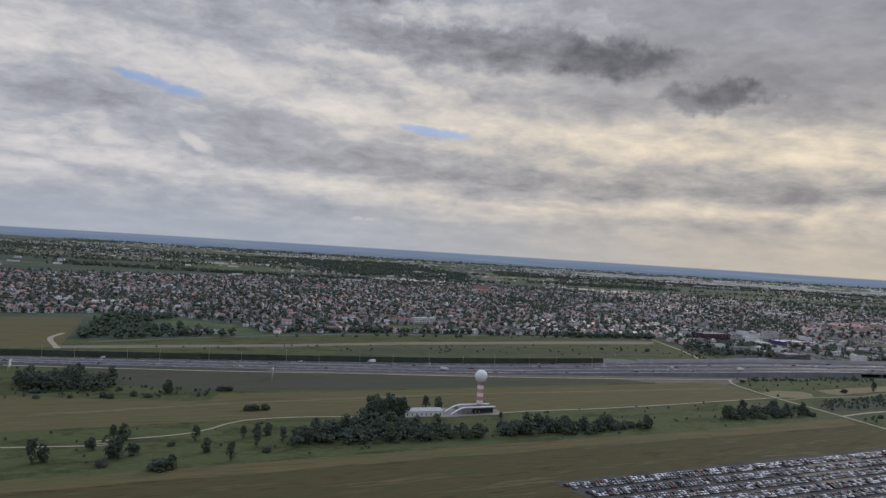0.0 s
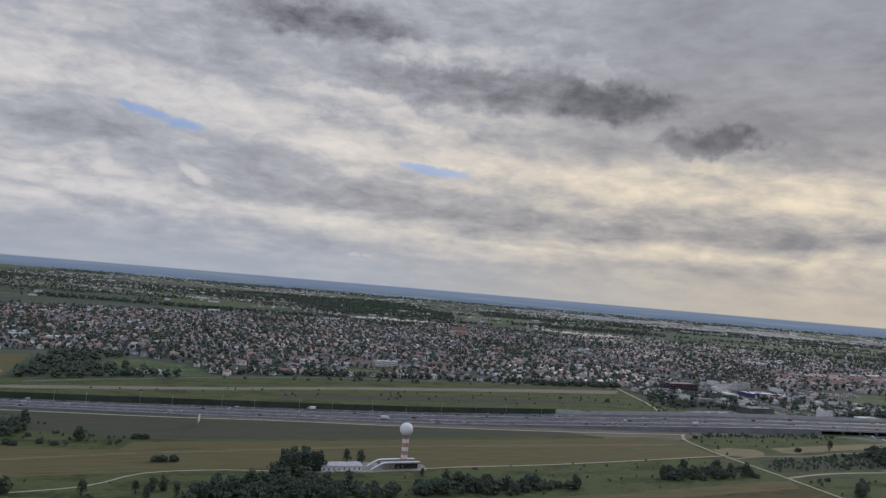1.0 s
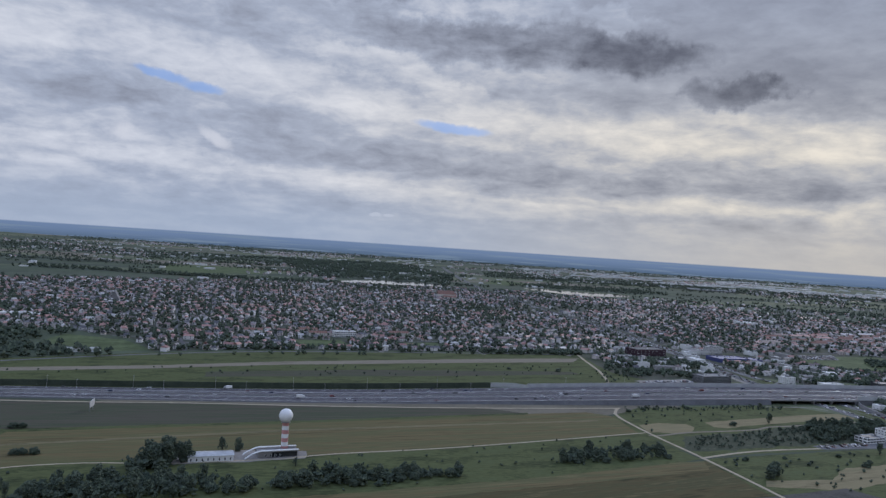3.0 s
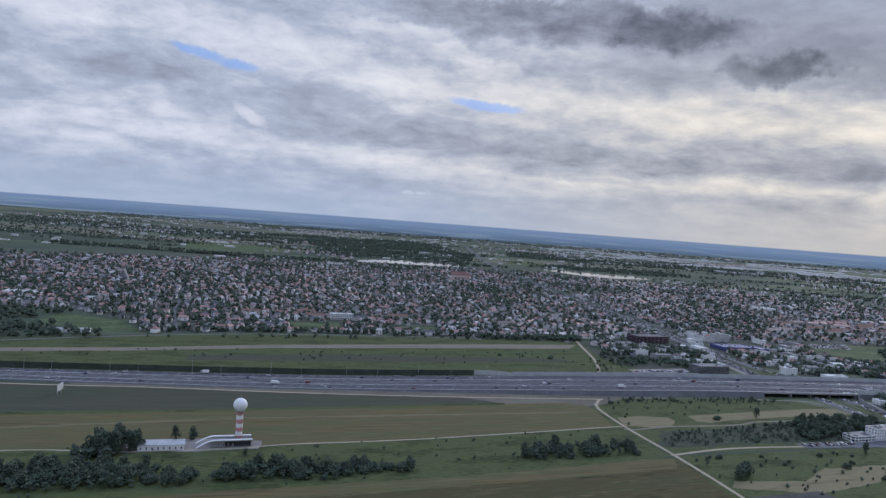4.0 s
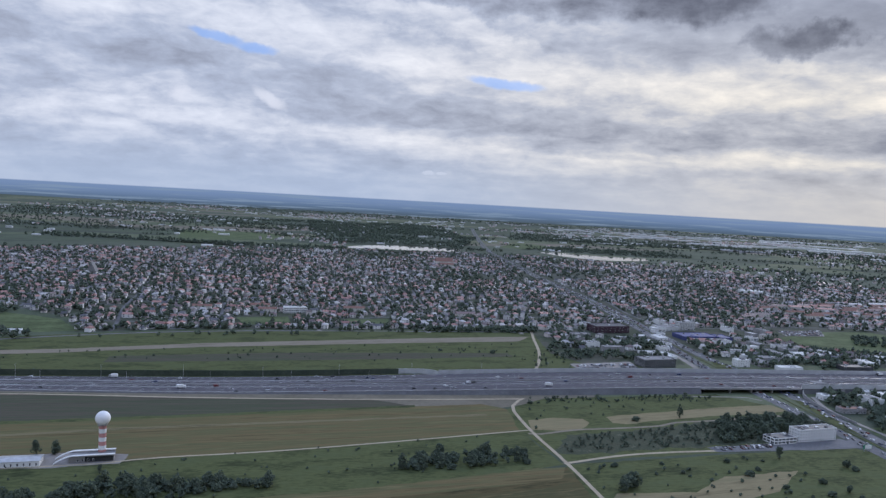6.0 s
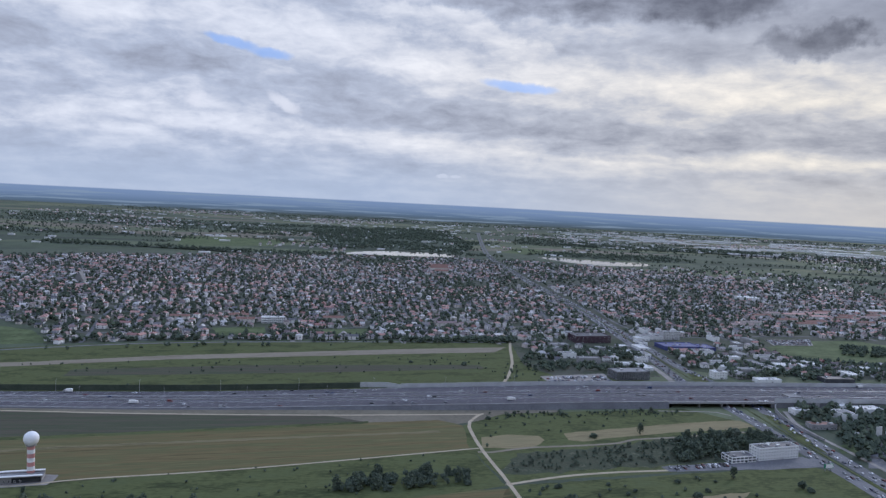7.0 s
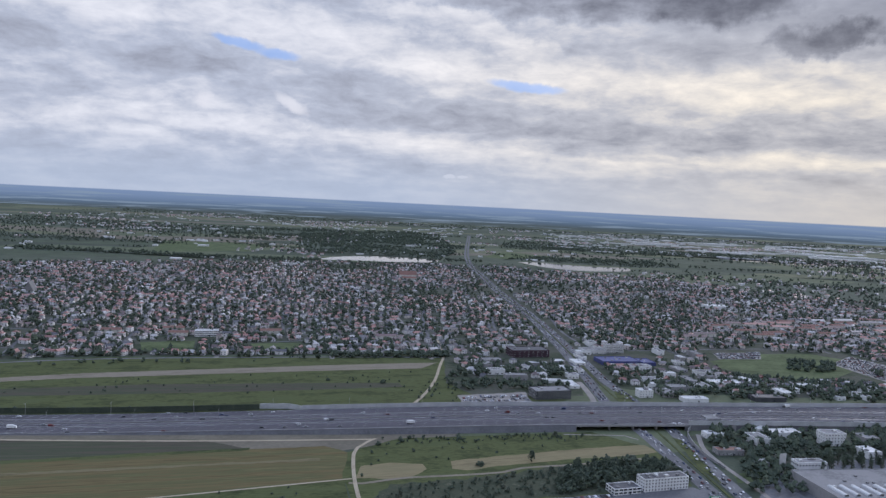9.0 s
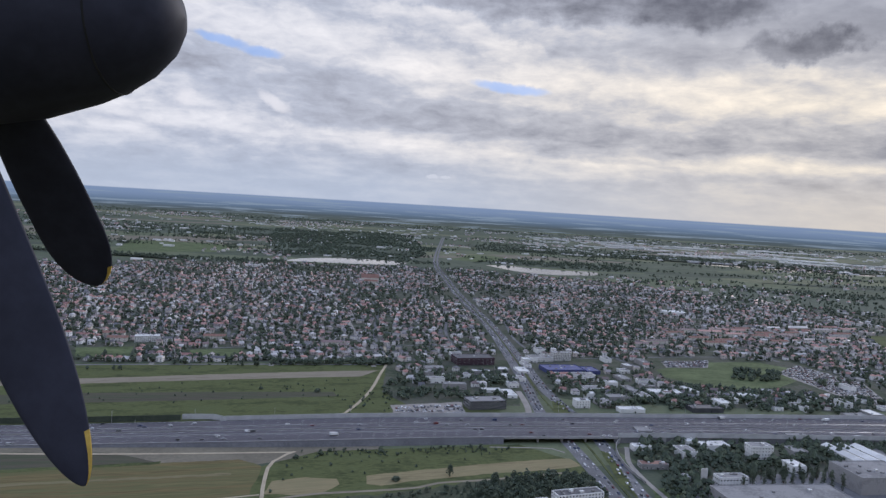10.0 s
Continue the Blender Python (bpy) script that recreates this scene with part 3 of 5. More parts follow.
field("lush_field", [(230, 3500), (420, 3420), (560, 3800), (300, 3900)], M["lush"], 0.09, "bright green field past the lakes")
field("lush_field", [(1300, 1800), (2100, 2050), (2150, 2300), (1350, 2020)], M["green"], 0.09, "long green field behind the houses")

for pts, lab in (([(-345, 2880), (-304, 2890), (-122, 2945), (0, 2995), (84, 3062), (74, 3180), (-30, 3200), (-160, 3190), (-300, 3060)], "pale narrow lake behind the town"),
                 ([(395, 3310), (520, 3120), (640, 3060), (750, 3110), (833, 3180), (843, 3330), (700, 3300), (560, 3330), (480, 3370)], "long pale lake among trees"),
                 ([(1500, 4300), (2300, 4250), (2350, 4420), (1520, 4440)], "far pale pond")):
    ring = smooth_line(pts + [pts[0]], 30)[:-1]
    w = field("lake", [tuple(p) for p in ring], M["water"], 0.12, lab)
    tagged(w, category="water")


def way_strip(name, pts, width, mat, z, label, category="road"):
    return solid(name, ribbon(Geo(), smooth_line(pts), -width / 2, width / 2, z), [mat], label, category, kind="structure")


way_strip("dirt_track", [(343, 898), (338, 889), (332, 866), (333, 848), (350, 786), (378, 708), (404, 625), (440, 500), (484, 330)], 3.4, M["dirt"], 0.16, "pale dirt track between fields", "track")
way_strip("dirt_track", [(375, 708), (420, 738), (459, 757), (499, 772), (560, 794), (610, 812), (645, 822)], 3.6, M["dirt"], 0.15, "pale dirt track beside bushes", "track")
way_strip("dirt_track", [(36, 618), (70, 640), (170, 688), (347, 788)], 2.4, M["dirt"], 0.15, "narrow pale dirt path across fields", "track")
way_strip("dirt_track", [(-900, 250), (-262, 442), (-219, 467), (-168, 503), (-146, 545), (-97, 572), (-40, 586), (36, 618)], 2.2, M["dirt"], 0.15, "narrow pale dirt path between trees", "track")
way_strip("dirt_track", [(347, 778), (358, 780), (391, 802), (439, 822), (474, 839), (490, 854), (538, 876), (591, 905), (612, 914)], 4, M["soil"], 0.14, "pale dirt track through dry grass", "track")
way_strip("service_road", [(-415, 696), (-221, 738), (-107, 770), (25, 800), (188, 845), (341, 895)], 3.6, M["dirt"], 0.17, "pale gravel service road beside the motorway", "track")
way_strip("dirt_track", [(-425, 812), (-470, 880), (-480, 930)], 6, M["dirt"], 0.16, "pale dirt track at the brown field", "track")
way_strip("dirt_track", [(355, 1022), (362, 1080), (364, 1154), (358, 1250), (352, 1330), (322, 1461)], 4, M["dirt"], 0.16, "pale curving track to the town", "track")
way_strip("street", [(-420, 872), (-256, 1020), (-103, 1122), (126, 1222), (352, 1308)], 6, M["street"], 0.14, "street along the edge of the town", "street")
U, V = np.array([math.cos(radians(19)), math.sin(radians(19))]), np.array([-math.sin(radians(19)), math.cos(radians(19))])
for s, n in ((45, 640), (210, 520), (-190, 760), (360, 480)):
    a = np.array([0.0, 1170.0]) + U * s
    way_strip("street", [tuple(a), tuple(a + V * n / 2), tuple(a + V * n)], 7, M["paving"], 0.15, "straight pale residential street", "street")

# ---- motorway ----
g = Geo()
verts = [deck(x, f) for x in hw_xs for f in (0.0, 1.0)]
n = len(hw_xs)
g.add(verts, [(2 * i, 2 * i + 2, 2 * i + 3, 2 * i + 1) for i in range(n - 1)])
solid("motorway", g, [M["asphalt"]], "wide grey asphalt motorway with many lanes", "road", kind="structure")
g = Geo()
for x0, x1 in ((-2600, 548), (664, 3400)):
    xs = np.arange(x0, x1 + 1, 12.0)
    for f0, off in ((0.0, -1), (1.0, 1)):
        top = [deck(x, f0) for x in xs]
        foot = [(x, y + off * (1.0 + (0.5 * z if x0 < 0 else 0.3)), 0.0) for x, y, z in top]
        verts = [p for pair in zip(top, foot) for p in pair]
        g.add([(x, y, z - 0.03) for x, y, z in verts], [(2 * i, 2 * i + 1, 2 * i + 3, 2 * i + 2) if off < 0 else (2 * i, 2 * i + 2, 2 * i + 3, 2 * i + 1) for i in range(len(xs) - 1)])
for x in (548, 664):
    a, b = deck(x, 0), deck(x, 1)
    g.add([(a[0], a[1], 0), (b[0], b[1], 0), (b[0], b[1], b[2] - 0.05), (a[0], a[1], a[2] - 0.05)], [(0, 1, 2, 3)])
solid("embankment", g, [M["street"]], "grey concrete embankment carrying the motorway", "embankment", kind="structure")

bridge = thing("bridge", "grey concrete motorway bridge over the main road", "bridge")
xs = np.linspace(544, 668, 12)
for f0, f1 in ((-0.012, 0.47), (0.53, 1.012)):
    g = Geo()
    low = [(x, y, z - 1.5) for f in (f0, f1) for x, y, z in [deck(x, f) for x in xs]]
    ring = low + [(x, y, z + 1.44) for x, y, z in low]
    m = len(xs)
    g.add(ring, [(i, m + i, m + i + 1, i + 1) for i in range(m - 1)] + [(o + i, o + i + 1, o + 2 * m + i + 1, o + 2 * m + i) for o in (0, m) for i in range(m - 1)] + [(2 * m + i, 2 * m + i + 1, 3 * m + i + 1, 3 * m + i) for i in range(m - 1)])
    part("deck", g, M["concrete"], bridge)
for x in (580, 606, 632):
    for f in (0.05, 0.28, 0.45, 0.55, 0.75, 0.95):
        px, py, pz = deck(x, f)
        part("pier", Geo().box(px, py, 0, 1.6, 3.5, pz - 1.5, turn=17), M["concrete"], bridge)
for f in (-0.012, 1.012):
    g = Geo()
    line = [deck(x, f) for x in xs]
    for a, b in zip(line[:-1], line[1:]):
        g.bar((a[0], a[1], a[2] + 1.1), (b[0], b[1], b[2] + 1.1), 0.12, n=4)
        g.bar((a[0], a[1], a[2] - 0.1), (a[0], a[1], a[2] + 1.1), 0.08, n=4)
    part("railing", g, M["steel"], bridge)

# lane lines, guard rails, median
g = Geo()
LANES = [0.05, 0.125, 0.195, 0.265, 0.36, 0.425, 0.575, 0.64, 0.735, 0.805, 0.875, 0.95]
for f in (0.03, 0.29, 0.335, 0.465, 0.535, 0.665, 0.71, 0.97):
    line = hw_line(f, -1500, 2400)
    ribbon(g, [p[:2] for p in line], -0.16, 0.16, lambda x, y: float(np.interp(x, hw_xs, DECK)) + 0.03)
for f in (0.09, 0.16, 0.23, 0.395, 0.605, 0.77, 0.84, 0.91):
    for x in np.arange(-900, 1800, 12.0):
        a, b = deck(x, f), deck(x + 4.5, f)
        ribbon(g, [a[:2], b[:2]], -0.13, 0.13, a[2] + 0.03)
solid("lane_marking", g, [M["line"]], "white painted lane lines on the motorway", "marking", kind="structure")
for f, mat, h, lab in ((0.5, M["concrete"], 1.0, "grey concrete median barrier on the motorway"), (0.312, M["steel"], 0.85, "galvanised steel guard rail between carriageways"), (0.688, M["steel"], 0.85, "galvanised steel guard rail between carriageways"),
                       (0.01, M["steel"], 0.85, "galvanised steel guard rail along the motorway edge")):
    g = Geo()
    line = hw_line(f, -1500, 2400)
    ribbon(g, [p[:2] for p in line], -0.3, 0.3, lambda x, y: float(np.interp(x, hw_xs, DECK)) + h, thick=h if f == 0.5 else 0.35)
    if f != 0.5:
        for x in np.arange(-900, 1500, 8.0):
            p = deck(x, f)
            g.box(p[0], p[1], p[2], 0.2, 0.2, h - 0.3)
    solid("guard_rail" if f != 0.5 else "median_barrier", g, [mat], lab, "guard rail", kind="structure")


def barrier(name, label, x0, x1, f, off, h, mat, pitch):
    """A row of upright panels between posts."""
    top = thing(name, label, "noise barrier", kind="structure")
    x = x0
    panel = Geo().box(0, 0, 0, pitch - 0.25, 0.16, h).box(0, 0, h, pitch - 0.25, 0.26, 0.15).mesh("panel", mat)
    post = Geo().box(0, 0, 0, 0.25, 0.32, h + 0.25).mesh("post", mat)
    while x < x1:
        a, b = deck(x, f), deck(x + pitch * 0.955, f)
        turn = math.degrees(math.atan2(b[1] - a[1], b[0] - a[0]))
        part("panel", panel, None, top, at=pose((a[0] + b[0]) / 2, (a[1] + b[1]) / 2 + off, (a[2] + b[2]) / 2 - 0.1, 0, 0, turn))
        part("post", post, None, top, at=pose(a[0], a[1] + off, a[2] - 0.1, 0, 0, turn))
        x += pitch * 0.955
    return top


barrier("noise_barrier", "long grey noise barrier along the motorway", 245, 1500, 1.0, 0.6, 4.8, M["barrier"], 9.0)
barrier("noise_barrier", "grey noise barrier over the retaining wall", 668, 1500, 0.0, -0.6, 5.0, M["barrier"], 9.0)
barrier("dark_barrier", "dark green noise barrier beside the grassland", -900, 200, 1.0, 5.0, 6.0, M["dark_barrier"], 9.0)
top = thing("noise_barrier", "short grey noise barrier stepping away from the motorway", "noise barrier", kind="structure")
for (x0, y0), (x1, y1) in (((196, 962), (206, 966)), ((206, 966), (216, 969)), ((216, 969), (226, 972)), ((226, 972), (236, 970)), ((236, 970), (246, 965))):
    g = Geo()
    ribbon(g, [(x0, y0), (x1, y1)], -0.15, 0.15, 6.0, thick=6.0)
    part("panel", g, M["barrier"], top)


def street_lamp():
    t = thing("street_lamp", "tall galvanised motorway lamp with two arms", "street lamp", group="motorway lamps")
    part("pole", Geo().bar((0, 0, 0), (0, 0, 11.5), 0.16, 0.09, 8), M["steel"], t)
    for s in (-1, 1):
        arm = part("arm", Geo().bar((0, 0, 11.4), (0, s * 2.2, 11.9), 0.06, 0.05, 6), M["steel"], t)
        part("lamp_head", Geo().box(0, s * 2.6, 11.82, 0.35, 1.0, 0.16), M["concrete"], arm)
    return t


first = street_lamp()
lamps = [(x, f) for f in (0.5, 1.02) for x in np.arange(-760, 1500, 78.0)]
for i, (x, f) in enumerate(lamps):
    x += 39 if f > 0.9 else 0
    p = deck(x, f)
    m = pose(p[0], p[1], p[2] + (0.9 if f == 0.5 else 0), 0, 0, 17)
    if i == 0:
        first.matrix_basis = m
    else:
        copy_thing(first, m)

# ---- main road under the bridge ----
ART = smooth_line([(775, 300), (722, 560), (676, 790), (652, 905), (634, 1000), (607, 1109), (582, 1231), (545, 1452), (481, 1796), (375, 2258), (300, 2650), (209, 3125), (120, 3900), (-34, 5531)], 20)


def art_half(y):
    return float(np.interp(y, [300, 790, 905, 1000, 1109, 1231, 1452, 1796, 3125], [17, 18, 21, 26, 28, 19, 16, 13, 11]))


for name, s in (("main_road", 1), ("main_road", -1)):
    g = Geo()
    rows = []
    for i, p in enumerate(ART):
        h = art_half(p[1])
        gap = max(1.6, h - 15)
        d = ART[min(i + 1, len(ART) - 1)] - ART[max(i - 1, 0)]
        nn = np.array([-d[1], d[0]]) / np.hypot(*d)
        rows.append((p + nn * s * gap, p + nn * s * h))
    verts = [(*q, 0.22) for r in rows for q in (r if s < 0 else r[::-1])]
    g.add(verts, [(2 * i, 2 * i + 1, 2 * i + 3, 2 * i + 2)[::-1] for i in range(len(rows) - 1)])
    me = solid(name, g, [M["street"]], "busy multi-lane asphalt main road", "road", kind="structure")
    if me.data.polygons[0].normal.z < 0:
        me.data.flip_normals()
g = Geo()
ribbon(g, ART, -1.2, 1.2, 0.34, thick=0.2)
solid("median_strip", g, [M["green"]], "narrow grass median with kerbs", "median", kind="structure")
g = Geo()
for p, q in zip(ART[:-1], ART[1:]):
    if p[1] < 1900:
        for o in (-1, 1):
            for k in (0.35, 0.62):
                h, gap = art_half(p[1]), max(1.6, art_half(p[1]) - 15)
                off = o * (gap + (h - gap) * k)
                a, b = p + (q - p) * 0.2, p + (q - p) * 0.5
                d = (q - p) / np.hypot(*(q - p))
                nn = np.array([-d[1], d[0]]) * off
                ribbon(g, [a + nn, b + nn], -0.1, 0.1, 0.25)
solid("lane_marking", g, [M["line"]], "white dashed lane lines on the main road", "marking", kind="structure")
field("median_wedge", [(626, 1112), (613, 1180), (601, 1178), (604, 1110)], M["green"], 0.30, "green grass wedge between carriageways")
field("median_wedge", [(646, 990), (655, 900), (668, 860), (665, 910), (654, 985)], M["green"], 0.30, "green grass wedge between carriageways")
way_strip("slip_road", [(571, 1090), (570, 1130), (563, 1180), (556, 1215)], 8, M["paving"], 0.19, "pale paved slip road", "road")
way_strip("slip_road", [(676, 1010), (672, 960), (680, 915), (698, 850), (735, 700)], 5, M["paving"], 0.19, "pale paved road beside the retaining wall", "road")
way_strip("slip_road", [(530, 967), (564, 975), (595, 981), (608, 972)], 2.5, M["paving"], 0.18, "pale paved path to the underpass", "road")
top = thing("retaining_wall", "curved pale concrete retaining wall at the underpass", "wall", kind="structure")
curve = smooth_line([(722, 1036), (690, 1036), (673, 1027), (664, 1005), (663, 970), (669, 936), (680, 904)], 6)
for i, (a, b) in enumerate(zip(curve[:-1], curve[1:])):
    high = 6.8 - 5.0 * i / len(curve)
    part("panel", ribbon(Geo(), [a, b], -0.3, 0.3, high, thick=high), M["concrete"], top)

# ---- radar station ----
radar = thing("radar_tower", "white radome on a red and white banded round tower", "radar tower", pose(31, 631, 0))
rings = [(5.3 * math.sin(math.pi * (0.06 + 0.94 * i / 22)), 29.6 - 5.3 * math.cos(math.pi * (0.06 + 0.94 * i / 22))) for i in range(23)]
rings[-1] = (0.02, rings[-1][1])
dome = part("radome", Geo().lathe(rings[::1], 32), M["dome"], radar, "round white radome", smooth=True)
part("lightning_rod", Geo().bar((0, 0, 34.8), (0, 0, 36.4), 0.06, n=6), M["steel"], dome)
for i in range(8):
    z0 = 25.0 - (i + 1) * 3.125
    part("band", Geo().lathe([(2.6, z0), (2.6, z0 + 3.125)], 24), M["red_band"] if i % 2 == 0 else M["white"], radar, "faded red band" if i % 2 == 0 else "white band", smooth=False)
part("collar", Geo().lathe([(2.6, 24.2), (3.6, 24.5), (3.6, 24.9), (2.2, 25.0)], 24), M["concrete"], radar)
g = Geo().lathe([(3.5, 25.85), (3.6, 25.85), (3.6, 25.95), (3.5, 25.95)], 24)
for i in range(16):
    a = 6.28318 * i / 16
    g.bar((3.55 * math.cos(a), 3.55 * math.sin(a), 24.9), (3.55 * math.cos(a), 3.55 * math.sin(a), 25.9), 0.04, n=4)
part("gallery_rail", g, M["steel"], radar)


def window_mesh(w, h):
    """A frame with a recessed dark pane, facing -y, its foot at the origin."""
    g = Geo()
    rects = [(w / 2, 0.0, h, 0.05), (w / 2, 0.0, h, -0.06), (w / 2 - 0.1, 0.1, h - 0.1, -0.06), (w / 2 - 0.1, 0.1, h - 0.1, 0.0)]
    g.v = [(x, y, z) for a, z0, z1, y in rects for x, z in ((-a, z0), (a, z0), (a, z1), (-a, z1))]
    for k in range(3):
        for i in range(4):
            g.f.append((4 * k + i, 4 * k + (i + 1) % 4, 4 * k + 4 + (i + 1) % 4, 4 * k + 4 + i))
            g.s.append(0)
    g.f.append((12, 13, 14, 15))
    g.s.append(1)
    return g.mesh("window", M["white"], M["glass"])


WIN = {}


def windows(t, w, d, h, floors, cols, ww, wh, sides_n=(1, 1, 1, 1), base=0.9, name="window"):
    key = (round(ww, 2), round(wh, 2))
    if key not in WIN:
        WIN[key] = window_mesh(ww, wh)
    for side, length, depth, turn in ((0, w, d / 2, 0), (1, d, w / 2, 90), (2, w, d / 2, 180), (3, d, w / 2, 270)):
        if not sides_n[side]:
            continue
        k = max(1, round(cols * length / w))
        for fl in range(floors):
            for i in range(k):
                part(name, WIN[key], None, t, at=pose(0, 0, 0, 0, 0, turn) @ pose((i + 0.5) / k * length - length / 2, -depth - 0.02, base + fl * (h - 0.5) / floors))


def block(name, label, category, x, y, w, d, h, turn, wall, roof, floors=0, cols=0, ww=1.6, wh=1.5, sides_n=(1, 1, 0, 1), units=3, group="", base=0.9):
    """A flat-roofed building: walls with a parapet, a sunk roof, roof units, windows one by one."""
    t = thing(name, label, category, pose(x, y, 0, 0, 0, turn), group)
    g = Geo()
    for bx, by, sx, sy in ((0, -d / 2 + 0.2, w, 0.4), (0, d / 2 - 0.2, w, 0.4), (-w / 2 + 0.2, 0, 0.4, d - 0.8), (w / 2 - 0.2, 0, 0.4, d - 0.8)):
        g.box(bx, by, 0, sx, sy, h)
    part("wall", g, wall, t)
    part("roof", Geo().box(0, 0, h - 0.9, w - 0.8, d - 0.8, 0.3), roof, t)
    rnd = random.Random(int(x * 7 + y))
    for _ in range(units):
        part("roof_unit", Geo().box(rnd.uniform(-0.4, 0.4) * w, rnd.uniform(-0.3, 0.3) * d, h - 0.6, rnd.uniform(1.5, 4), rnd.uniform(1.5, 3), rnd.uniform(0.9, 1.8)), M["paleroof"] if rnd.random() < 0.5 else M["flatroof"], t)
    if floors:
        windows(t, w, d, h, floors, cols, ww, wh, sides_n, base)
    part("door", Geo().box(w * 0.1, -d / 2 - 0.03, 0, 1.8, 0.12, 2.2), M["glass"], t)
    return t


hall = thing("radar_building", "low white station building under two curved white roof ribs", "building", pose(24, 622, 0, 0, 0, 25))
part("wall", Geo().box(4, 3, 0, 30, 13, 4.2), M["concrete"], hall)
part("glazing", Geo().box(9, -3.58, 0.3, 19, 0.12, 3.6), M["glass"], hall, "dark glazed front")
part("roof", Geo().box(4, 3, 4.2, 31, 14, 0.35), M["flatroof"], hall)
for y0 in (-5.0, 6.0):
    g = Geo()
    pts = [(-21 + i * 1.4, 5.4 * math.sin(min(1.0, i / 10.0) * math.pi / 2) ** 0.9) for i in range(30)]
    for (xa, za), (xb, zb) in zip(pts[:-1], pts[1:]):
        g.add([(xa, y0 - 1.0, za), (xb, y0 - 1.0, zb), (xb, y0 + 1.0, zb), (xa, y0 + 1.0, za), (xa, y0 - 1.0, za + 0.55), (xb, y0 - 1.0, zb + 0.55), (xb, y0 + 1.0, zb + 0.55), (xa, y0 + 1.0, za + 0.55)],
              [(0, 3, 2, 1), (4, 5, 6, 7), (0, 1, 5, 4), (2, 3, 7, 6), (1, 2, 6, 5), (3, 0, 4, 7)])
    part("roof_rib", g, M["white"], hall, "curved white roof rib")
windows(hall, 14, 9.2, 4, 1, 4, 1.2, 1.8, (1, 0, 0, 0), 1.0)
yard = field("paved_yard", [(-40, 584), (10, 603), (50, 622), (46, 642), (0, 632), (-44, 606)], M["paving"], 0.13, "pale paved yard round the radar station")
annex = thing("station_annex", "long white annex with a blue-grey metal roof", "building", pose(-17, 603, 0, 0, 0, 23))
part("wall", Geo().box(0, 0, 0, 32, 13, 4.2), M["white"], annex)
g = Geo().add([(-16.6, -7.1, 4.2), (16.6, -7.1, 4.2), (16.6, 7.1, 4.2), (-16.6, 7.1, 4.2), (-16.6, 0, 5.4), (16.6, 0, 5.4)], [(0, 1, 5, 4), (2, 3, 4, 5), (1, 2, 5), (3, 0, 4), (3, 2, 1, 0)])
part("roof", g, M["steel"], annex, "blue-grey metal roof")
windows(annex, 32, 13, 3, 1, 8, 1.1, 2.0, (1, 1, 0, 1), 0.7)


def billboard(x, y, turn, w, h, foot):
    t = thing("billboard", "large pale roadside billboard on steel posts", "billboard", pose(x, y, 0, 0, 0, turn))
    part("panel", Geo().box(0, 0, foot, w, 0.5, h), M["paleroof"], t)
    for s in (-0.35, 0.35):
        part("post", Geo().box(s * w, 0.6, 0, 0.5, 0.5, foot + h * 0.8), M["steel"], t)


billboard(-165, 716, 101, 13, 6, 4)
billboard(-392, 668, 112, 13, 6, 5)

# ---- larger buildings ----


def gabled(name, label, category, x, y, w, d, h, rise, turn, wall, roof, floors, cols, group=""):
    """A long gabled building with an overhanging roof and windows one by one."""
    t = thing(name, label, category, pose(x, y, 0, 0, 0, turn), group)
    g = Geo().box(0, 0, 0, w, d, h)
    for e in (-1, 1):
        g.add([(e * w / 2, -d / 2, h), (e * w / 2, d / 2, h), (e * w / 2, 0, h + rise - 0.2)], [(0, 1, 2) if e > 0 else (1, 0, 2)])
    part("wall", g, wall, t)
    a, b = w / 2 + 0.6, d / 2 + 0.6
    rv = [(-a, -b, h - 0.2), (a, -b, h - 0.2), (a, b, h - 0.2), (-a, b, h - 0.2), (-a, 0, h + rise), (a, 0, h + rise)]
    part("roof", Geo().add(rv, [(0, 1, 5, 4), (2, 3, 4, 5), (1, 2, 5), (3, 0, 4), (3, 2, 1, 0)]), roof, t)
    windows(t, w, d, h, floors, cols, 1.5, 1.5, (1, 0, 0, 1))
    return t


block("office_building", "four-storey white office building with rows of windows", "office", 612, 838, 44, 13, 11.5, 26, M["white"], M["charcoal"], 4, 14, 1.5, 1.5, units=7)
block("office_building", "two-storey white wing with a black glazed front", "office", 577, 820, 26, 14, 5.8, 26, M["white"], M["charcoal"], 2, 6, 3.6, 1.7, units=4)
block("office_building", "dark grey glazed office block beside a car park", "office", 516, 1120, 48, 24, 11, 24, M["charcoal"], M["flatroof"], 3, 14, 2.4, 2.3, units=8)
block("commercial_building", "large maroon clad commercial building", "building", 482, 1372, 62, 32, 11.5, 24, M["maroon"], M["charcoal"], 3, 8, 3.0, 1.0, units=2)
block("store", "large bright blue store with flat roof", "store", 622, 1366, 62, 36, 6.5, 20, M["blue"], M["blue"], 0, 0, units=6)
block("store", "low blue store wing", "store", 666, 1376, 22, 32, 5.5, 20, M["blue"], M["blue"], 0, 0, units=2)
block("store", "low pale-roofed store annex", "store", 640, 1330, 60, 18, 6, 20, M["white"], M["flatroof"], 1, 12, 2.0, 1.6)
block("office_building", "pale five-storey office block", "office", 624, 1452, 32, 14, 14, 22, M["paleroof"], M["flatroof"], 5, 10, 1.8, 1.5)
block("warehouse", "long pale flat-roofed commercial hall", "warehouse", 588, 1436, 40, 24, 7, 22, M["paleroof"], M["flatroof"], 1, 9, 2.0, 1.2)
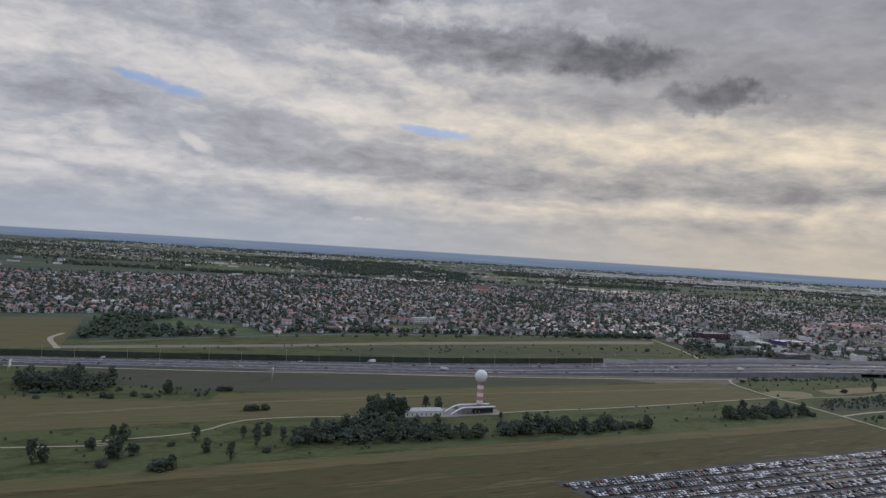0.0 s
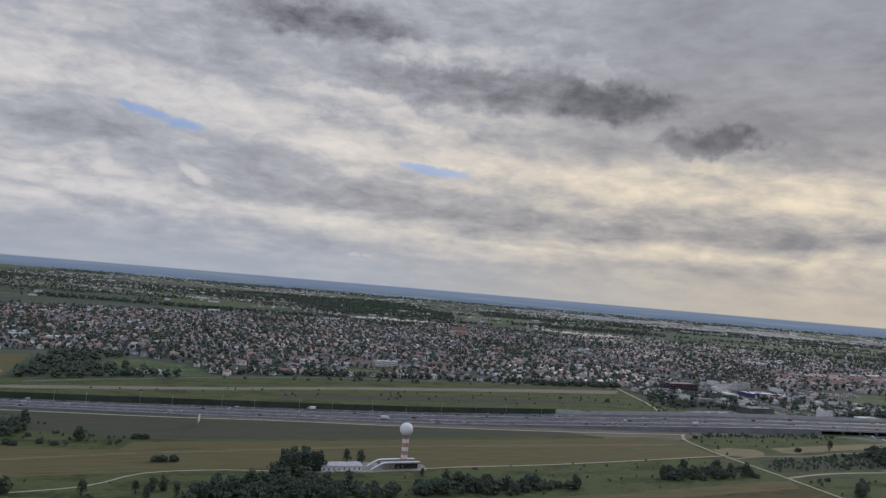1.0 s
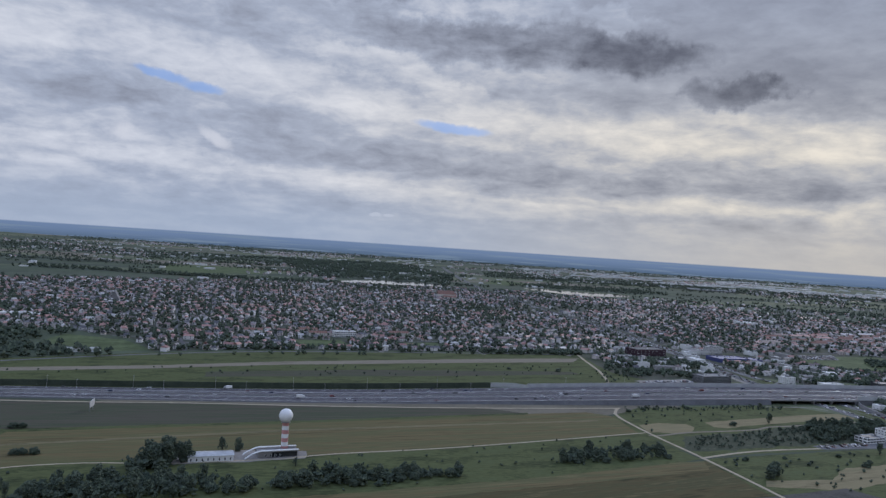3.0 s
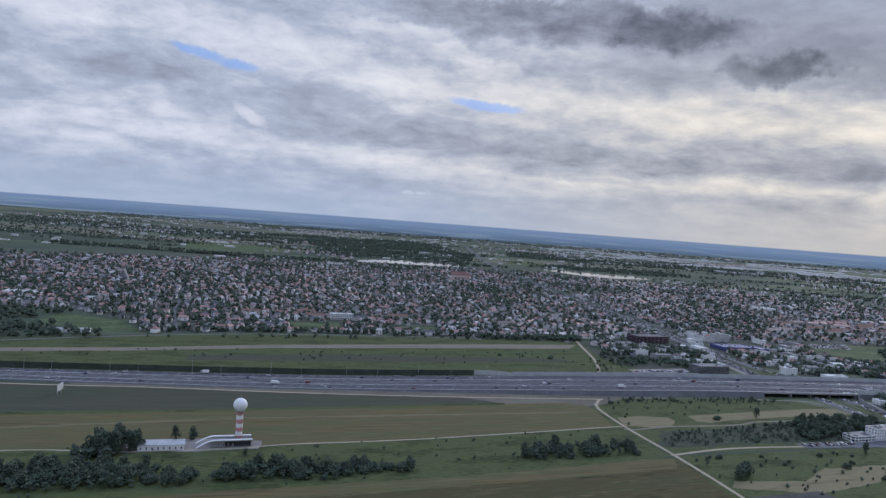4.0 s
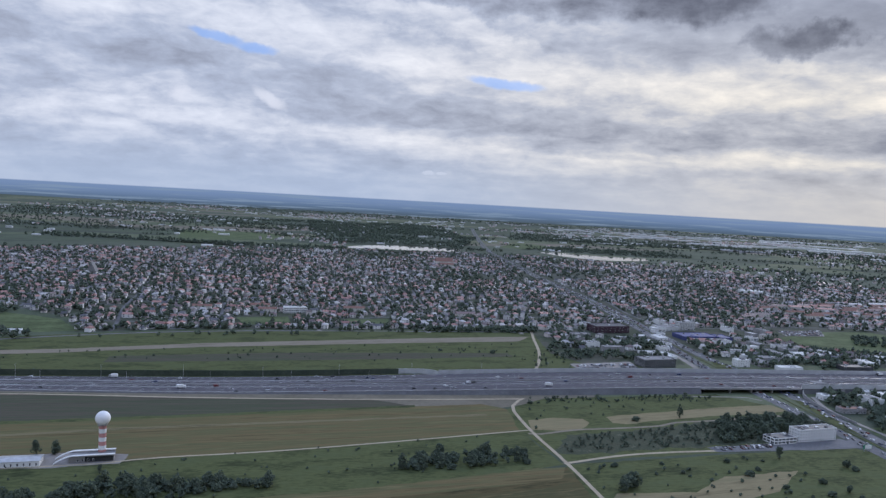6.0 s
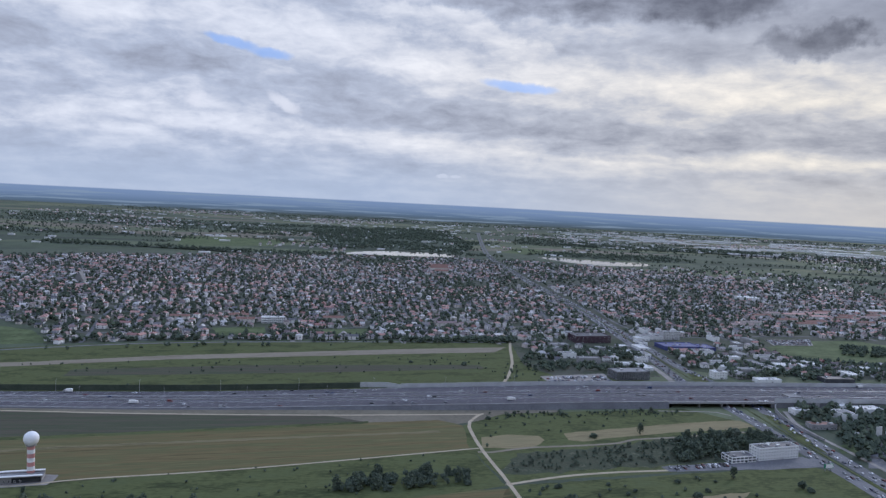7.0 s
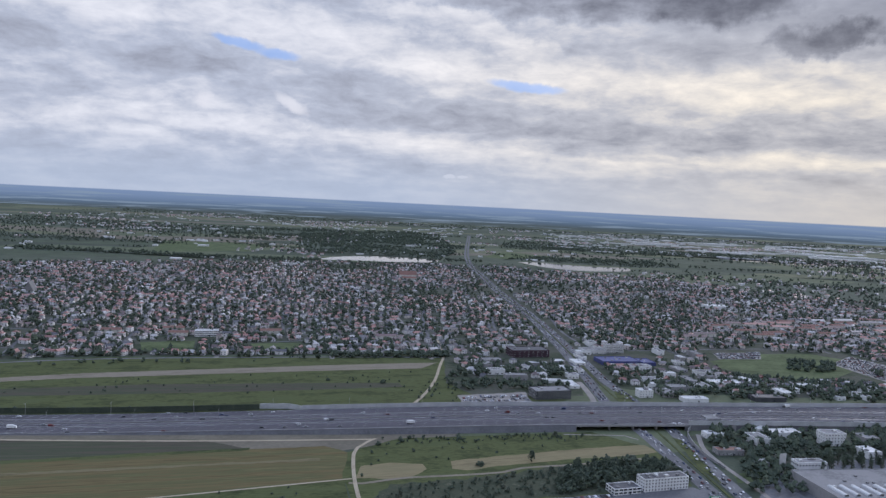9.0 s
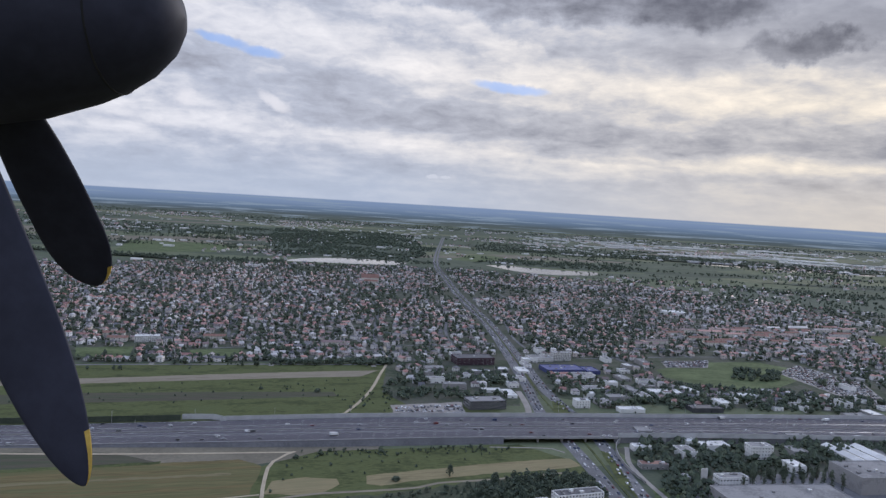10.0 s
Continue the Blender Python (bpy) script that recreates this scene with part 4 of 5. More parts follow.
block("apartment_block", "small white block above the slip road", "building", 638, 1162, 19, 13, 10, 18, M["white"], M["paleroof"], 3, 5, 1.2, 1.3)
block("warehouse", "low white warehouse with a pale roof", "warehouse", 700, 1160, 34, 14, 5, 17, M["white"], M["paleroof"])
block("warehouse", "low charcoal warehouse behind the noise barrier", "warehouse", 800, 1196, 44, 18, 6, 17, M["charcoal"], M["charcoal"])
block("warehouse", "white flat-roofed hall among trees", "warehouse", 760, 1262, 44, 20, 7, 15, M["white"], M["paleroof"], 1, 9, 2.0, 1.4)
block("apartment_block", "white four-storey block below the motorway", "building", 815, 1018, 25, 15, 14, 17, M["white"], M["flatroof"], 4, 7, 1.3, 1.5)
block("warehouse", "huge grey warehouse with rows of rooflights", "warehouse", 800, 872, 120, 66, 11, 17, M["concrete"], M["flatroof"], 0, 0, units=10)
block("warehouse", "tall grey industrial hall", "warehouse", 905, 960, 62, 46, 17, 17, M["concrete"], M["flatroof"], 0, 0, units=6)
block("office_building", "white two-storey entrance building of the warehouse", "office", 762, 925, 30, 12, 9, 17, M["white"], M["flatroof"], 2, 9, 1.8, 1.6)
lights = thing("rooflight_row", "row of arched white rooflights on the warehouse roof", "rooflight", pose(800, 872, 10.4, 0, 0, 17))
for i in range(10):
    g = Geo()
    for j in range(6):
        a0, a1 = math.pi * j / 6, math.pi * (j + 1) / 6
        g.add([(2.2 * math.cos(a), y, 1.7 * math.sin(a)) for a in (a0, a1) for y in (-28, -6)], [(0, 1, 3, 2)])
    part("rooflight", g, M["paleroof"], lights, at=pose(-50 + i * 11, 0, 0))
for i in range(3):
    t = thing("storage_shed", "long white gabled storage shed", "shed", pose(912 + i * 17, 1040 + i * 4, 0, 0, 0, 17), group="parallel storage sheds")
    part("wall", Geo().box(0, 0, 0, 14, 60, 6), M["white"], t)
    part("roof", Geo().add([(-7.4, -30.4, 6), (7.4, -30.4, 6), (7.4, 30.4, 6), (-7.4, 30.4, 6), (0, -30.4, 8.6), (0, 30.4, 8.6)], [(1, 2, 5, 4), (3, 0, 4, 5), (0, 1, 4), (2, 3, 5), (3, 2, 1, 0)]), M["paleroof"], t)
block("warehouse", "long low white shed at the grassland", "warehouse", -330, 1012, 42, 10, 5, 25, M["white"], M["paleroof"])
block("school", "long cream school building with bands of windows", "school", -42, 1334, 38, 14, 10, 27, M["white"], M["paleroof"], 3, 12, 2.4, 1.6)
block("warehouse", "wide pale hall at the town edge", "warehouse", -590, 1300, 62, 26, 8, 15, M["white"], M["paleroof"])
gabled("church", "white steep-gabled church standing above the houses", "church", -602, 1660, 26, 20, 3, 21, 109, M["white"], M["flatroof"], 1, 4)
block("workshop", "low terracotta-roofed workshop by the main road", "workshop", 694, 952, 28, 12, 5.5, 14, M["concrete"], M["terracotta"], 1, 7, 1.6, 1.4)
block("workshop", "small white workshop by the main road", "workshop", 690, 1005, 20, 12, 6, 17, M["white"], M["paleroof"], 1, 4, 1.6, 1.4)
block("workshop", "small grey workshop with a pale roof", "workshop", 718, 925, 16, 10, 4.5, 22, M["concrete"], M["paleroof"])
rnd = random.Random(5)
SHOPS = [(430, 1290), (455, 1255), (500, 1245), (520, 1200), (470, 1200), (545, 1190), (535, 1290), (500, 1300), (560, 1340), (690, 1290), (725, 1230), (660, 1260), (655, 1215), (850, 1255), (900, 1240), (960, 1290), (1010, 1290), (880, 1290), (1050, 1330), (1060, 1400), (1110, 1480), (1150, 1420), (1000, 1230), (730, 1430), (760, 1470), (700, 1470), (590, 1500), (450, 1420), (700, 1060), (745, 1050), (880, 1095), (1010, 1120), (1060, 1090), (960, 1060), (440, 1225), (425, 1262), (478, 1272), (512, 1268), (548, 1240), (556, 1280), (530, 1330), (566, 1385), (572, 1420), (690, 1215), (668, 1180), (712, 1262), (742, 1290), (748, 1330), (712, 1345), (720, 1395), (800, 1290), (830, 1232), (940, 1250), (1030, 1250), (1120, 1330), (1180, 1370), (1130, 1400), (1200, 1450), (735, 1000), (770, 1030), (860, 1040), (840, 985), (1070, 1290)]
for x, y in SHOPS:
    pale = rnd.random() < 0.38
    block("shop", "low flat-roofed commercial building", "building", x, y, rnd.uniform(14, 34), rnd.uniform(10, 18), rnd.uniform(4, 8), 19 + rnd.choice((0, 90)) + rnd.uniform(-3, 3), M["white"] if rnd.random() < 0.6 else M["concrete"], M["paleroof"] if pale else M["flatroof"], 1, 3, 2.4, 1.4, units=1, group="shops along the main road", sides_n=(1, 0, 0, 1))
field("car_lot", [(402, 1090), (485, 1134), (497, 1076), (415, 1048)], M["paving"], 0.14, "pale paved car lot with parked cars")
field("car_lot", [(798, 1513), (888, 1552), (872, 1486), (798, 1460)], M["paving"], 0.14, "pale paved car lot with parked cars")
field("works_yard", [(660, 1000), (730, 880), (760, 940), (900, 985), (1000, 1030), (1000, 1090), (880, 1060), (740, 1030)], M["garden"], 0.10, "rough yard between trees and workshops")
field("car_lot", [(690, 830), (860, 850), (960, 960), (900, 1000), (760, 945), (720, 900)], M["street"], 0.13, "asphalt yard round the warehouse")
field("car_park", [(67, 445), (189, 509), (352, 593), (470, 650), (560, 560), (330, 400), (150, 330)], M["lot"], 0.15, "large worn earth and asphalt car park")
field("bare_patch", [(246, 478), (272, 490), (296, 530), (318, 566), (296, 552), (262, 530), (240, 500)], M["soil"], 0.17, "bare brown earth patch in the car park")
field("depot_yard", [(985, 1490), (1045, 1575), (1110, 1460), (1085, 1310), (1040, 1320)], M["paving"], 0.14, "pale paved depot yard with rows of vehicles")
board = thing("billboard", "green and white roadside billboard", "billboard", pose(650, 812, 0, 0, 0, 20))
part("panel", Geo().box(0, 0, 2.5, 9, 0.5, 4), M["green_sign"], board)
part("panel", Geo().box(0.5, -0.32, 2.8, 7, 0.1, 3.4), M["white"], board, "white panel")
for s in (-3, 3):
    part("post", Geo().box(s, 0.6, 0, 0.5, 0.5, 6), M["steel"], board)
billboard(735, 916, 30, 8, 10, 6)

# ---- terraces and gabled halls ----


TERRACES = []
rnd = random.Random(8)
for row in range(6):
    for col in range(7):
        x, y = 800 + col * 74 + row * 22 + rnd.uniform(-10, 10), 1640 + col * 42 + row * 46 + rnd.uniform(-8, 8)
        if rnd.random() < 0.72:
            TERRACES.append((x, y, rnd.uniform(34, 56)))
TERRACES += [(-110, 1352, 34), (-84, 1318, 30), (46, 1392, 36), (-190, 1300, 30), (240, 1420, 34)]
for x, y, w in TERRACES:
    gabled("terraced_house", "row of terraced houses under one red tiled roof", "house", x, y, w, 10, 6.2, 3.0, 19 + rnd.uniform(-4, 4), M["cream"], M["house_roof"] if rnd.random() < 0.72 else M["terracotta"], 2, 4, "terraced rows")
gabled("church", "large pale church under a steep red tiled roof", "church", 98, 2390, 52, 22, 14, 11, 16, M["cream"], M["terracotta"], 2, 8)
gabled("church_wing", "red-roofed wing beside the church", "church", 112, 2340, 40, 14, 9, 5, 16, M["cream"], M["terracotta"], 2, 6)
block("sports_hall", "broad white sports hall standing among houses", "hall", 939, 2150, 56, 34, 9, 12, M["white"], M["paleroof"], 1, 9, 2.0, 1.4)
block("school", "long white school building beyond the town", "school", -330, 2590, 70, 16, 9, 10, M["white"], M["paleroof"], 2, 14, 2.0, 1.5)

# ---- houses ----
HOUSE_AT = []
TOWN = [(-1700, 900), (-640, 1115), (-540, 1170), (-440, 1190), (-330, 1150), (-256, 1050), (-103, 1145), (126, 1240), (352, 1330), (420, 1180), (560, 1215), (650, 1185), (1000, 1255), (1900, 1560), (2700, 1800), (2600, 2250), (1500, 2500), (900, 2900), (300, 3020), (-100, 2880), (-277, 2800), (-606, 2600), (-806, 2350), (-1100, 2150), (-1700, 1800)]
KEEP_OFF = [[(765, 1390), (775, 1530), (890, 1570), (980, 1590), (1060, 1590), (1120, 1450), (1090, 1300), (1030, 1310), (960, 1365), (874, 1320), (790, 1330)], [(-90, 1185), (0, 1210), (-30, 1300), (-120, 1260)], [(50, 1240), (135, 1270), (130, 1345), (40, 1310)],
            [(440, 1330), (560, 1330), (560, 1430), (440, 1430)], [(575, 1335), (690, 1335), (690, 1475), (575, 1475)], [(-470, 1050), (-300, 1000), (-240, 1040), (-330, 1140), (-470, 1190)], [(1300, 1790), (2110, 2040), (2160, 2310), (1340, 2030)],
            [(70, 2235), (150, 2235), (150, 2300), (70, 2300)], [(-70, 1305), (-10, 1325), (-15, 1352), (-72, 1332)]]
field("gardens", TOWN, M["garden"], 0.045, "gardens and yards between the houses")
field("gardens", [(380, 1150), (420, 1100), (560, 1140), (560, 1330), (352, 1330)], M["garden"], 0.10, "rough gardens between the shops")
ART_Y = np.array([p[1] for p in ART])
ART_X = np.array([p[0] for p in ART])


def off_road(x, y, room):
    return abs(x - float(np.interp(y, ART_Y, ART_X))) > art_half(y) + room


def free(x, y):
    return inside(TOWN, x, y) and not any(inside(p, x, y) for p in KEEP_OFF) and off_road(x, y, 12) and all((x - a) ** 2 + (y - b) ** 2 > 500 for a, b in SHOPS) and all(abs((x - a) + 0.34 * (y - b)) > w * 0.55 + 6 or abs((y - b) - 0.34 * (x - a)) > 14 for a, b, w in TERRACES)


def bent(p):
    """A place of the street grid, pushed into gentle bends."""
    b = noise.noise_vector(Vector((p[0] * 0.0022, p[1] * 0.0022, 3.0)))
    return float(p[0]) + b.x * 75, float(p[1]) + b.y * 75, b


streets = Geo()


def lay_street(points):
    run = []
    for p in [*points, None]:
        x, y = bent(p)[:2] if p is not None else (0, 0)
        if p is not None and free(x, y):
            run.append((x, y))
            continue
        if len(run) > 2:
            ribbon(streets, run, -2.6, 2.6, 0.08)
        run = []


for row in range(-10, 100, 2):
    lay_street([U * u + V * (row * 21.0 + (row // 2) * 7.0 - 14.0) for u in range(-1400, 2600, 24)])
for col in range(-126, 190, 9):
    lay_street([U * (col * 14.0 + (col // 9) * 8 - 11.0) + V * v for v in range(700, 2300, 24)])
solid("residential_streets", streets, [M["street"]], "narrow grey streets between the houses", "street", kind="structure")
rnd = random.Random(11)
for row in range(-10, 185):
    v0 = row * 21.0 + (row // 2) * 7.0
    for col in range(-200, 235):
        u0 = col * 14.0 + (col // 9) * 8
        p = U * (u0 + rnd.uniform(-3, 3)) + V * (v0 + rnd.uniform(-4, 4))
        x, y, bend = bent(p)
        if y < 850 or y > 3100 or not free(x, y):
            continue
        thin = noise.noise(Vector((x * 0.0035, y * 0.0035, 2.0))) + 0.6 * noise.noise(Vector((x * 0.011, y * 0.011, 7.0)))
        drop = 0.22 + max(0.0, (y - 1900) / 3200) + max(0.0, (x - 900) / 6000)
        if thin > (0.34 if y > 2000 else 0.85) or rnd.random() < drop:
            continue
        HOUSE_AT.append((x, y, 19 + bend.z * 70 + rnd.choice((0, 90)) + rnd.uniform(-5, 5), rnd.random()))


def roof_geo(w, d, h, rise, hip, over=0.5, t=0.22):
    """A gabled or hipped roof slab with overhang and thickness."""
    a, b, c = w / 2 + over, d / 2 + over, (w / 2 - d * 0.38 if hip else w / 2 + over)
    low = h - over * rise / (d / 2)
    g = Geo()
    for dz in (0.0, -t):
        g.add([(-a, -b, low + dz), (a, -b, low + dz), (a, b, low + dz), (-a, b, low + dz), (-c, 0, h + rise + dz), (c, 0, h + rise + dz)],
              [(0, 1, 5, 4), (2, 3, 4, 5), (1, 2, 5), (3, 0, 4)])
    return g.add(g.v[:4] + [(x, y, z - t) for x, y, z in g.v[:4]], [(0, 4, 5, 1), (1, 5, 6, 2), (2, 6, 7, 3), (3, 7, 4, 0)])


def wall_geo(w, d, h, rise, hip):
    g = Geo().box(0, 0, 0, w, d, h - 0.1)
    if not hip:
        for s in (-1, 1):
            g.add([(s * w / 2, -d / 2, h - 0.1), (s * w / 2, d / 2, h - 0.1), (s * w / 2, 0, h + rise - 0.25)], [(0, 1, 2) if s > 0 else (1, 0, 2)])
    return g


KINDS = [(8.6, 7.6, 5.2, 2.8, False), (9.4, 8.0, 5.3, 2.4, True), (8.0, 7.4, 3.4, 3.4, False), (10.5, 8.4, 5.8, 2.0, True), (11.5, 7.8, 3.2, 2.8, True), (9.0, 8.8, 7.4, 1.8, True), (14, 7.8, 5.6, 2.4, False)]


def house(kind):
    w, d, h, rise, hip = KINDS[kind]
    t = thing("house", "detached house with a %s roof and painted walls" % ("hipped" if hip else "gabled"), "house", group="houses of the town")
    part("wall", wall_geo(w, d, h, rise, hip), M["house_wall"], t)
    roof = part("roof", roof_geo(w, d, h, rise, hip), M["house_roof"], t)
    part("chimney", Geo().box(w * 0.18, d * 0.14, h + rise * 0.45, 0.7, 0.7, rise * 0.55 + 0.8).box(w * 0.18, d * 0.14, h + rise + 0.8, 0.9, 0.9, 0.15), M["terracotta"], roof)
    pane = window_mesh(1.5, 1.4)
    for fl in range(2 if h > 5 else 1):
        for s in (-0.28, 0.28):
            part("window", pane, None, t, at=pose(s * w, -d / 2 - 0.02, 0.9 + fl * 2.7))
        part("window", pane, None, t, at=pose(w / 2 + 0.02, 0, 0.9 + fl * 2.7, 0, 0, 90))
    part("door", Geo().box(0, -d / 2 - 0.03, 0, 1.1, 0.1, 2.1), M["charcoal"], t)
    return t


HOUSE_AT.sort(key=lambda q: q[1] - 0.33 * q[0] + max(0.0, q[0] - 400) * 0.15)
NEAR_HOUSES = 165
made = {}
for i, (x, y, turn, c) in enumerate(HOUSE_AT[:NEAR_HOUSES]):
    kind = int(c * 6.999)
    m = pose(x, y, 0, 0, 0, turn)
    if kind in made:
        copy_thing(made[kind], m)
    else:
        made[kind] = house(kind)
        made[kind].matrix_basis = m

walls, roofs, panes = Geo(), Geo(), Geo()
rnd = random.Random(12)
PLAIN = []
while len(PLAIN) < 2300:
    x, y = rnd.uniform(-3600, 4600), rnd.uniform(2300, 7400)
    if inside(TOWN, x, y) or noise.noise(Vector((x * 0.0013, y * 0.0016, 9.0))) + 0.5 * noise.noise(Vector((x * 0.005, y * 0.005, 4.0))) < 0.22 or not off_road(x, y, 15):
        continue
    if (-330 < x < 110 and 2860 < y < 3230) or (420 < x < 880 and 3030 < y < 3390):
        continue
    PLAIN.append((x, y, 19 + rnd.uniform(-30, 30), rnd.random()))
for x, y, turn, c in HOUSE_AT[NEAR_HOUSES:] + PLAIN:
    w, d, h, rise, hip = KINDS[int(c * 6.999)]
    co, si = math.cos(radians(turn)), math.sin(radians(turn))
    for src, dst in ((wall_geo(w, d, h, rise, hip), walls),):
        dst.add([(x + co * a - si * b, y + si * a + co * b, z) for a, b, z in src.v], src.f)
    a, b, cc = w / 2 + 0.5, d / 2 + 0.5, (w / 2 - d * 0.38 if hip else w / 2 + 0.5)
    rv = [(-a, -b, h - 0.3), (a, -b, h - 0.3), (a, b, h - 0.3), (-a, b, h - 0.3), (-cc, 0, h + rise), (cc, 0, h + rise)]
    roofs.add([(x + co * p - si * q, y + si * p + co * q, z) for p, q, z in rv], [(0, 1, 5, 4), (2, 3, 4, 5), (1, 2, 5), (3, 0, 4), (3, 2, 1, 0)])
    for px, py, ax in ((-0.28 * w, -d / 2 - 0.05, 0), (0.28 * w, -d / 2 - 0.05, 0), (w / 2 + 0.05, 0.0, 1), (-w / 2 - 0.05, 0.0, 1)):
        for fl in range(2 if h > 5 else 1):
            quad = [(px - 0.75, py, 0), (px + 0.75, py, 0)] if ax == 0 else [(px, py - 0.75, 0), (px, py + 0.75, 0)]
            z0 = 0.9 + fl * 2.7
            quad = [(quad[0][0], quad[0][1], z0), (quad[1][0], quad[1][1], z0), (quad[1][0], quad[1][1], z0 + 1.4), (quad[0][0], quad[0][1], z0 + 1.4)]
            panes.add([(x + co * p - si * q, y + si * p + co * q, z) for p, q, z in quad], [(0, 1, 2, 3)])
far = thing("far_houses", "dense rows of small detached houses with tiled roofs", "houses", kind="stuff")
for nm, geo, mt in (("walls", walls, "far_wall"), ("roofs", roofs, "far_roof"), ("windows", panes, "glass")):
    tagged(part(nm, geo, M[mt], far), kind="stuff")

# pale halls and greenhouses of the far plain
rnd = random.Random(21)
g = Geo()
for _ in range(1300):
    x, y = rnd.uniform(-3200, 4600), rnd.uniform(2500, 7600)
    if noise.noise(Vector((x * 0.0016, y * 0.0022, 5.0))) < 0.05 and not (x > 500 and y > 3600 and rnd.random() < 0.5):
        continue
    if inside(TOWN, x, y) or not off_road(x, y, 20) or (x > 700 and y < 4300):
        continue
    g.box(x, y, 0, rnd.uniform(12, 48) * (1.6 if x > 800 else 1), rnd.uniform(8, 20), rnd.uniform(3, 7), turn=15 + rnd.uniform(-8, 8))
for _ in range(64):
    g.box(rnd.uniform(600, 3700), rnd.uniform(4400, 6700), 0, rnd.uniform(100, 420), rnd.uniform(10, 20), rnd.uniform(4, 7), turn=rnd.uniform(-20, -5))
solid("far_warehouses", g, [M["hall"]], "scattered pale halls and sheds on the far plain", "warehouses", kind="stuff")

# ---- trees ----


def clump(rng, r):
    """A lumpy tuft of leaves, an irregular eight-sided solid."""
    pts = [(1, 0, 0), (-1, 0, 0), (0, 1, 0), (0, -1, 0), (0, 0, 1), (0, 0, -0.8)]
    pts = [tuple(c * r * rng.uniform(0.65, 1.3) + rng.uniform(-0.15, 0.15) * r for c in p) for p in pts]
    return pts, [(0, 2, 4), (2, 1, 4), (1, 3, 4), (3, 0, 4), (2, 0, 5), (1, 2, 5), (3, 1, 5), (0, 3, 5)]


def tree(name, label, height, spread, seed, leaf, slim=1.0, n=300, low=0.07):
    rng = random.Random(seed)
    t = thing(name, label, "tree", group="trees")
    g = Geo().bar((0, 0, 0), (0.1, 0.05, height * 0.5), height * 0.022, height * 0.012, 7)
    for i in range(6):
        a, z = rng.uniform(0, 6.28), height * rng.uniform(0.22, 0.5)
        g.bar((0, 0, z), (math.cos(a) * spread * 0.6, math.sin(a) * spread * 0.6, z + height * 0.22), height * 0.008, height * 0.003, 5)
    part("trunk", g, M["bark"], t)
    g = Geo()
    lobes = [(rng.uniform(0, 6.28), rng.uniform(0.15, 0.8), rng.uniform(low + 0.06, 0.86)) for _ in range(14)]
    for i in range(n):
        a, rr, hz = rng.choice(lobes)
        prof = max(0.25, 1.0 - abs(hz - 0.35) * 1.3)
        cx, cy, cz = math.cos(a) * rr * spread * prof, math.sin(a) * rr * spread * prof, hz * height
        q = Vector((rng.gauss(0, 1), rng.gauss(0, 1), rng.gauss(0, 1))).normalized() * rng.uniform(0.5, 1.0)
        s = spread * 0.48 * slim
        p = (cx + q.x * s, cy + q.y * s, min(height, max(height * low, cz + q.z * height * 0.2)))
        verts, faces = clump(rng, rng.uniform(0.09, 0.19) * spread)
        g.add([(p[0] + x, p[1] + y, p[2] + z) for x, y, z in verts], faces)
    part("crown", g, leaf, t)
    return t


BASE = [tree("tree", "dark green broad-leaved tree", 13, 5.0, 1, M["leaf"]), tree("tree", "dark green broad-leaved tree", 11, 5.5, 2, M["leaf"]), tree("tree", "dark green slender tree", 15, 4.6, 3, M["leaf"]),
        tree("tree", "pale grey-green willow among dark bushes", 9, 5.0, 4, M["leaf_pale"], low=0.08), tree("bush", "dark green rounded bush", 5.5, 4.8, 5, M["leaf"], low=0.04), tree("poplar", "tall narrow dark green poplar", 19, 3.6, 6, M["leaf"], n=170, low=0.08)]
SPOTS = []


def scatter(poly, count, kinds, seed, lo=0.7, hi=1.25):
    rng = random.Random(seed)
    xs, ys = [p[0] for p in poly], [p[1] for p in poly]
    tries = 0
    while count and tries < 9000:
        tries += 1
        x, y = rng.uniform(min(xs), max(xs)), rng.uniform(min(ys), max(ys))
        if inside(poly, x, y):
            SPOTS.append((x, y, rng.choice(kinds), rng.uniform(lo, hi), rng.uniform(0, 360)))
            count -= 1


scatter([(-98, 484), (-30, 512), (27, 536), (33, 550), (-10, 552), (-60, 546), (-102, 520)], 50, [0, 1, 1, 0], 1, 0.7, 1.0)
scatter([(-62, 562), (-36, 570), (-30, 596), (-60, 588)], 14, [2, 0, 2], 2, 0.95, 1.25)
scatter([(42, 546), (119, 574), (127, 590), (100, 592), (44, 572)], 34, [1, 0, 4, 1], 3, 0.6, 1.0)
scatter([(124, 585), (167, 605), (168, 614), (126, 598)], 12, [4, 1, 4], 4, 0.6, 1.0)
scatter([(245, 655), (351, 703), (340, 726), (258, 686)], 34, [4, 1, 0, 4], 5, 0.6, 0.95)
scatter([(372, 735), (400, 742), (462, 772), (520, 798), (530, 866), (485, 838), (440, 808), (385, 780)], 20, [3, 4, 3], 6, 0.35, 0.6)
scatter([(520, 798), (564, 816), (598, 856), (622, 888), (594, 899), (560, 886), (530, 866)], 34, [0, 1, 1, 0], 26, 0.7, 1.05)
scatter([(-344, 592), (-274, 617), (-296, 665), (-366, 636)], 30, [0, 1, 0], 7, 0.8, 1.2)
scatter([(-345, 560), (-190, 610), (-200, 640), (-330, 640)], 16, [4], 8, 0.4, 0.9)
scatter([(400, 690), (540, 740), (560, 770), (420, 730)], 6, [4], 9, 0.4, 0.7)
scatter([(350, 880), (560, 965), (530, 975), (350, 905)], 12, [4, 4, 3], 10, 0.35, 0.7)
scatter([(470, 690), (600, 690), (640, 780), (560, 780)], 10, [4, 4, 1], 16, 0.5, 0.9)
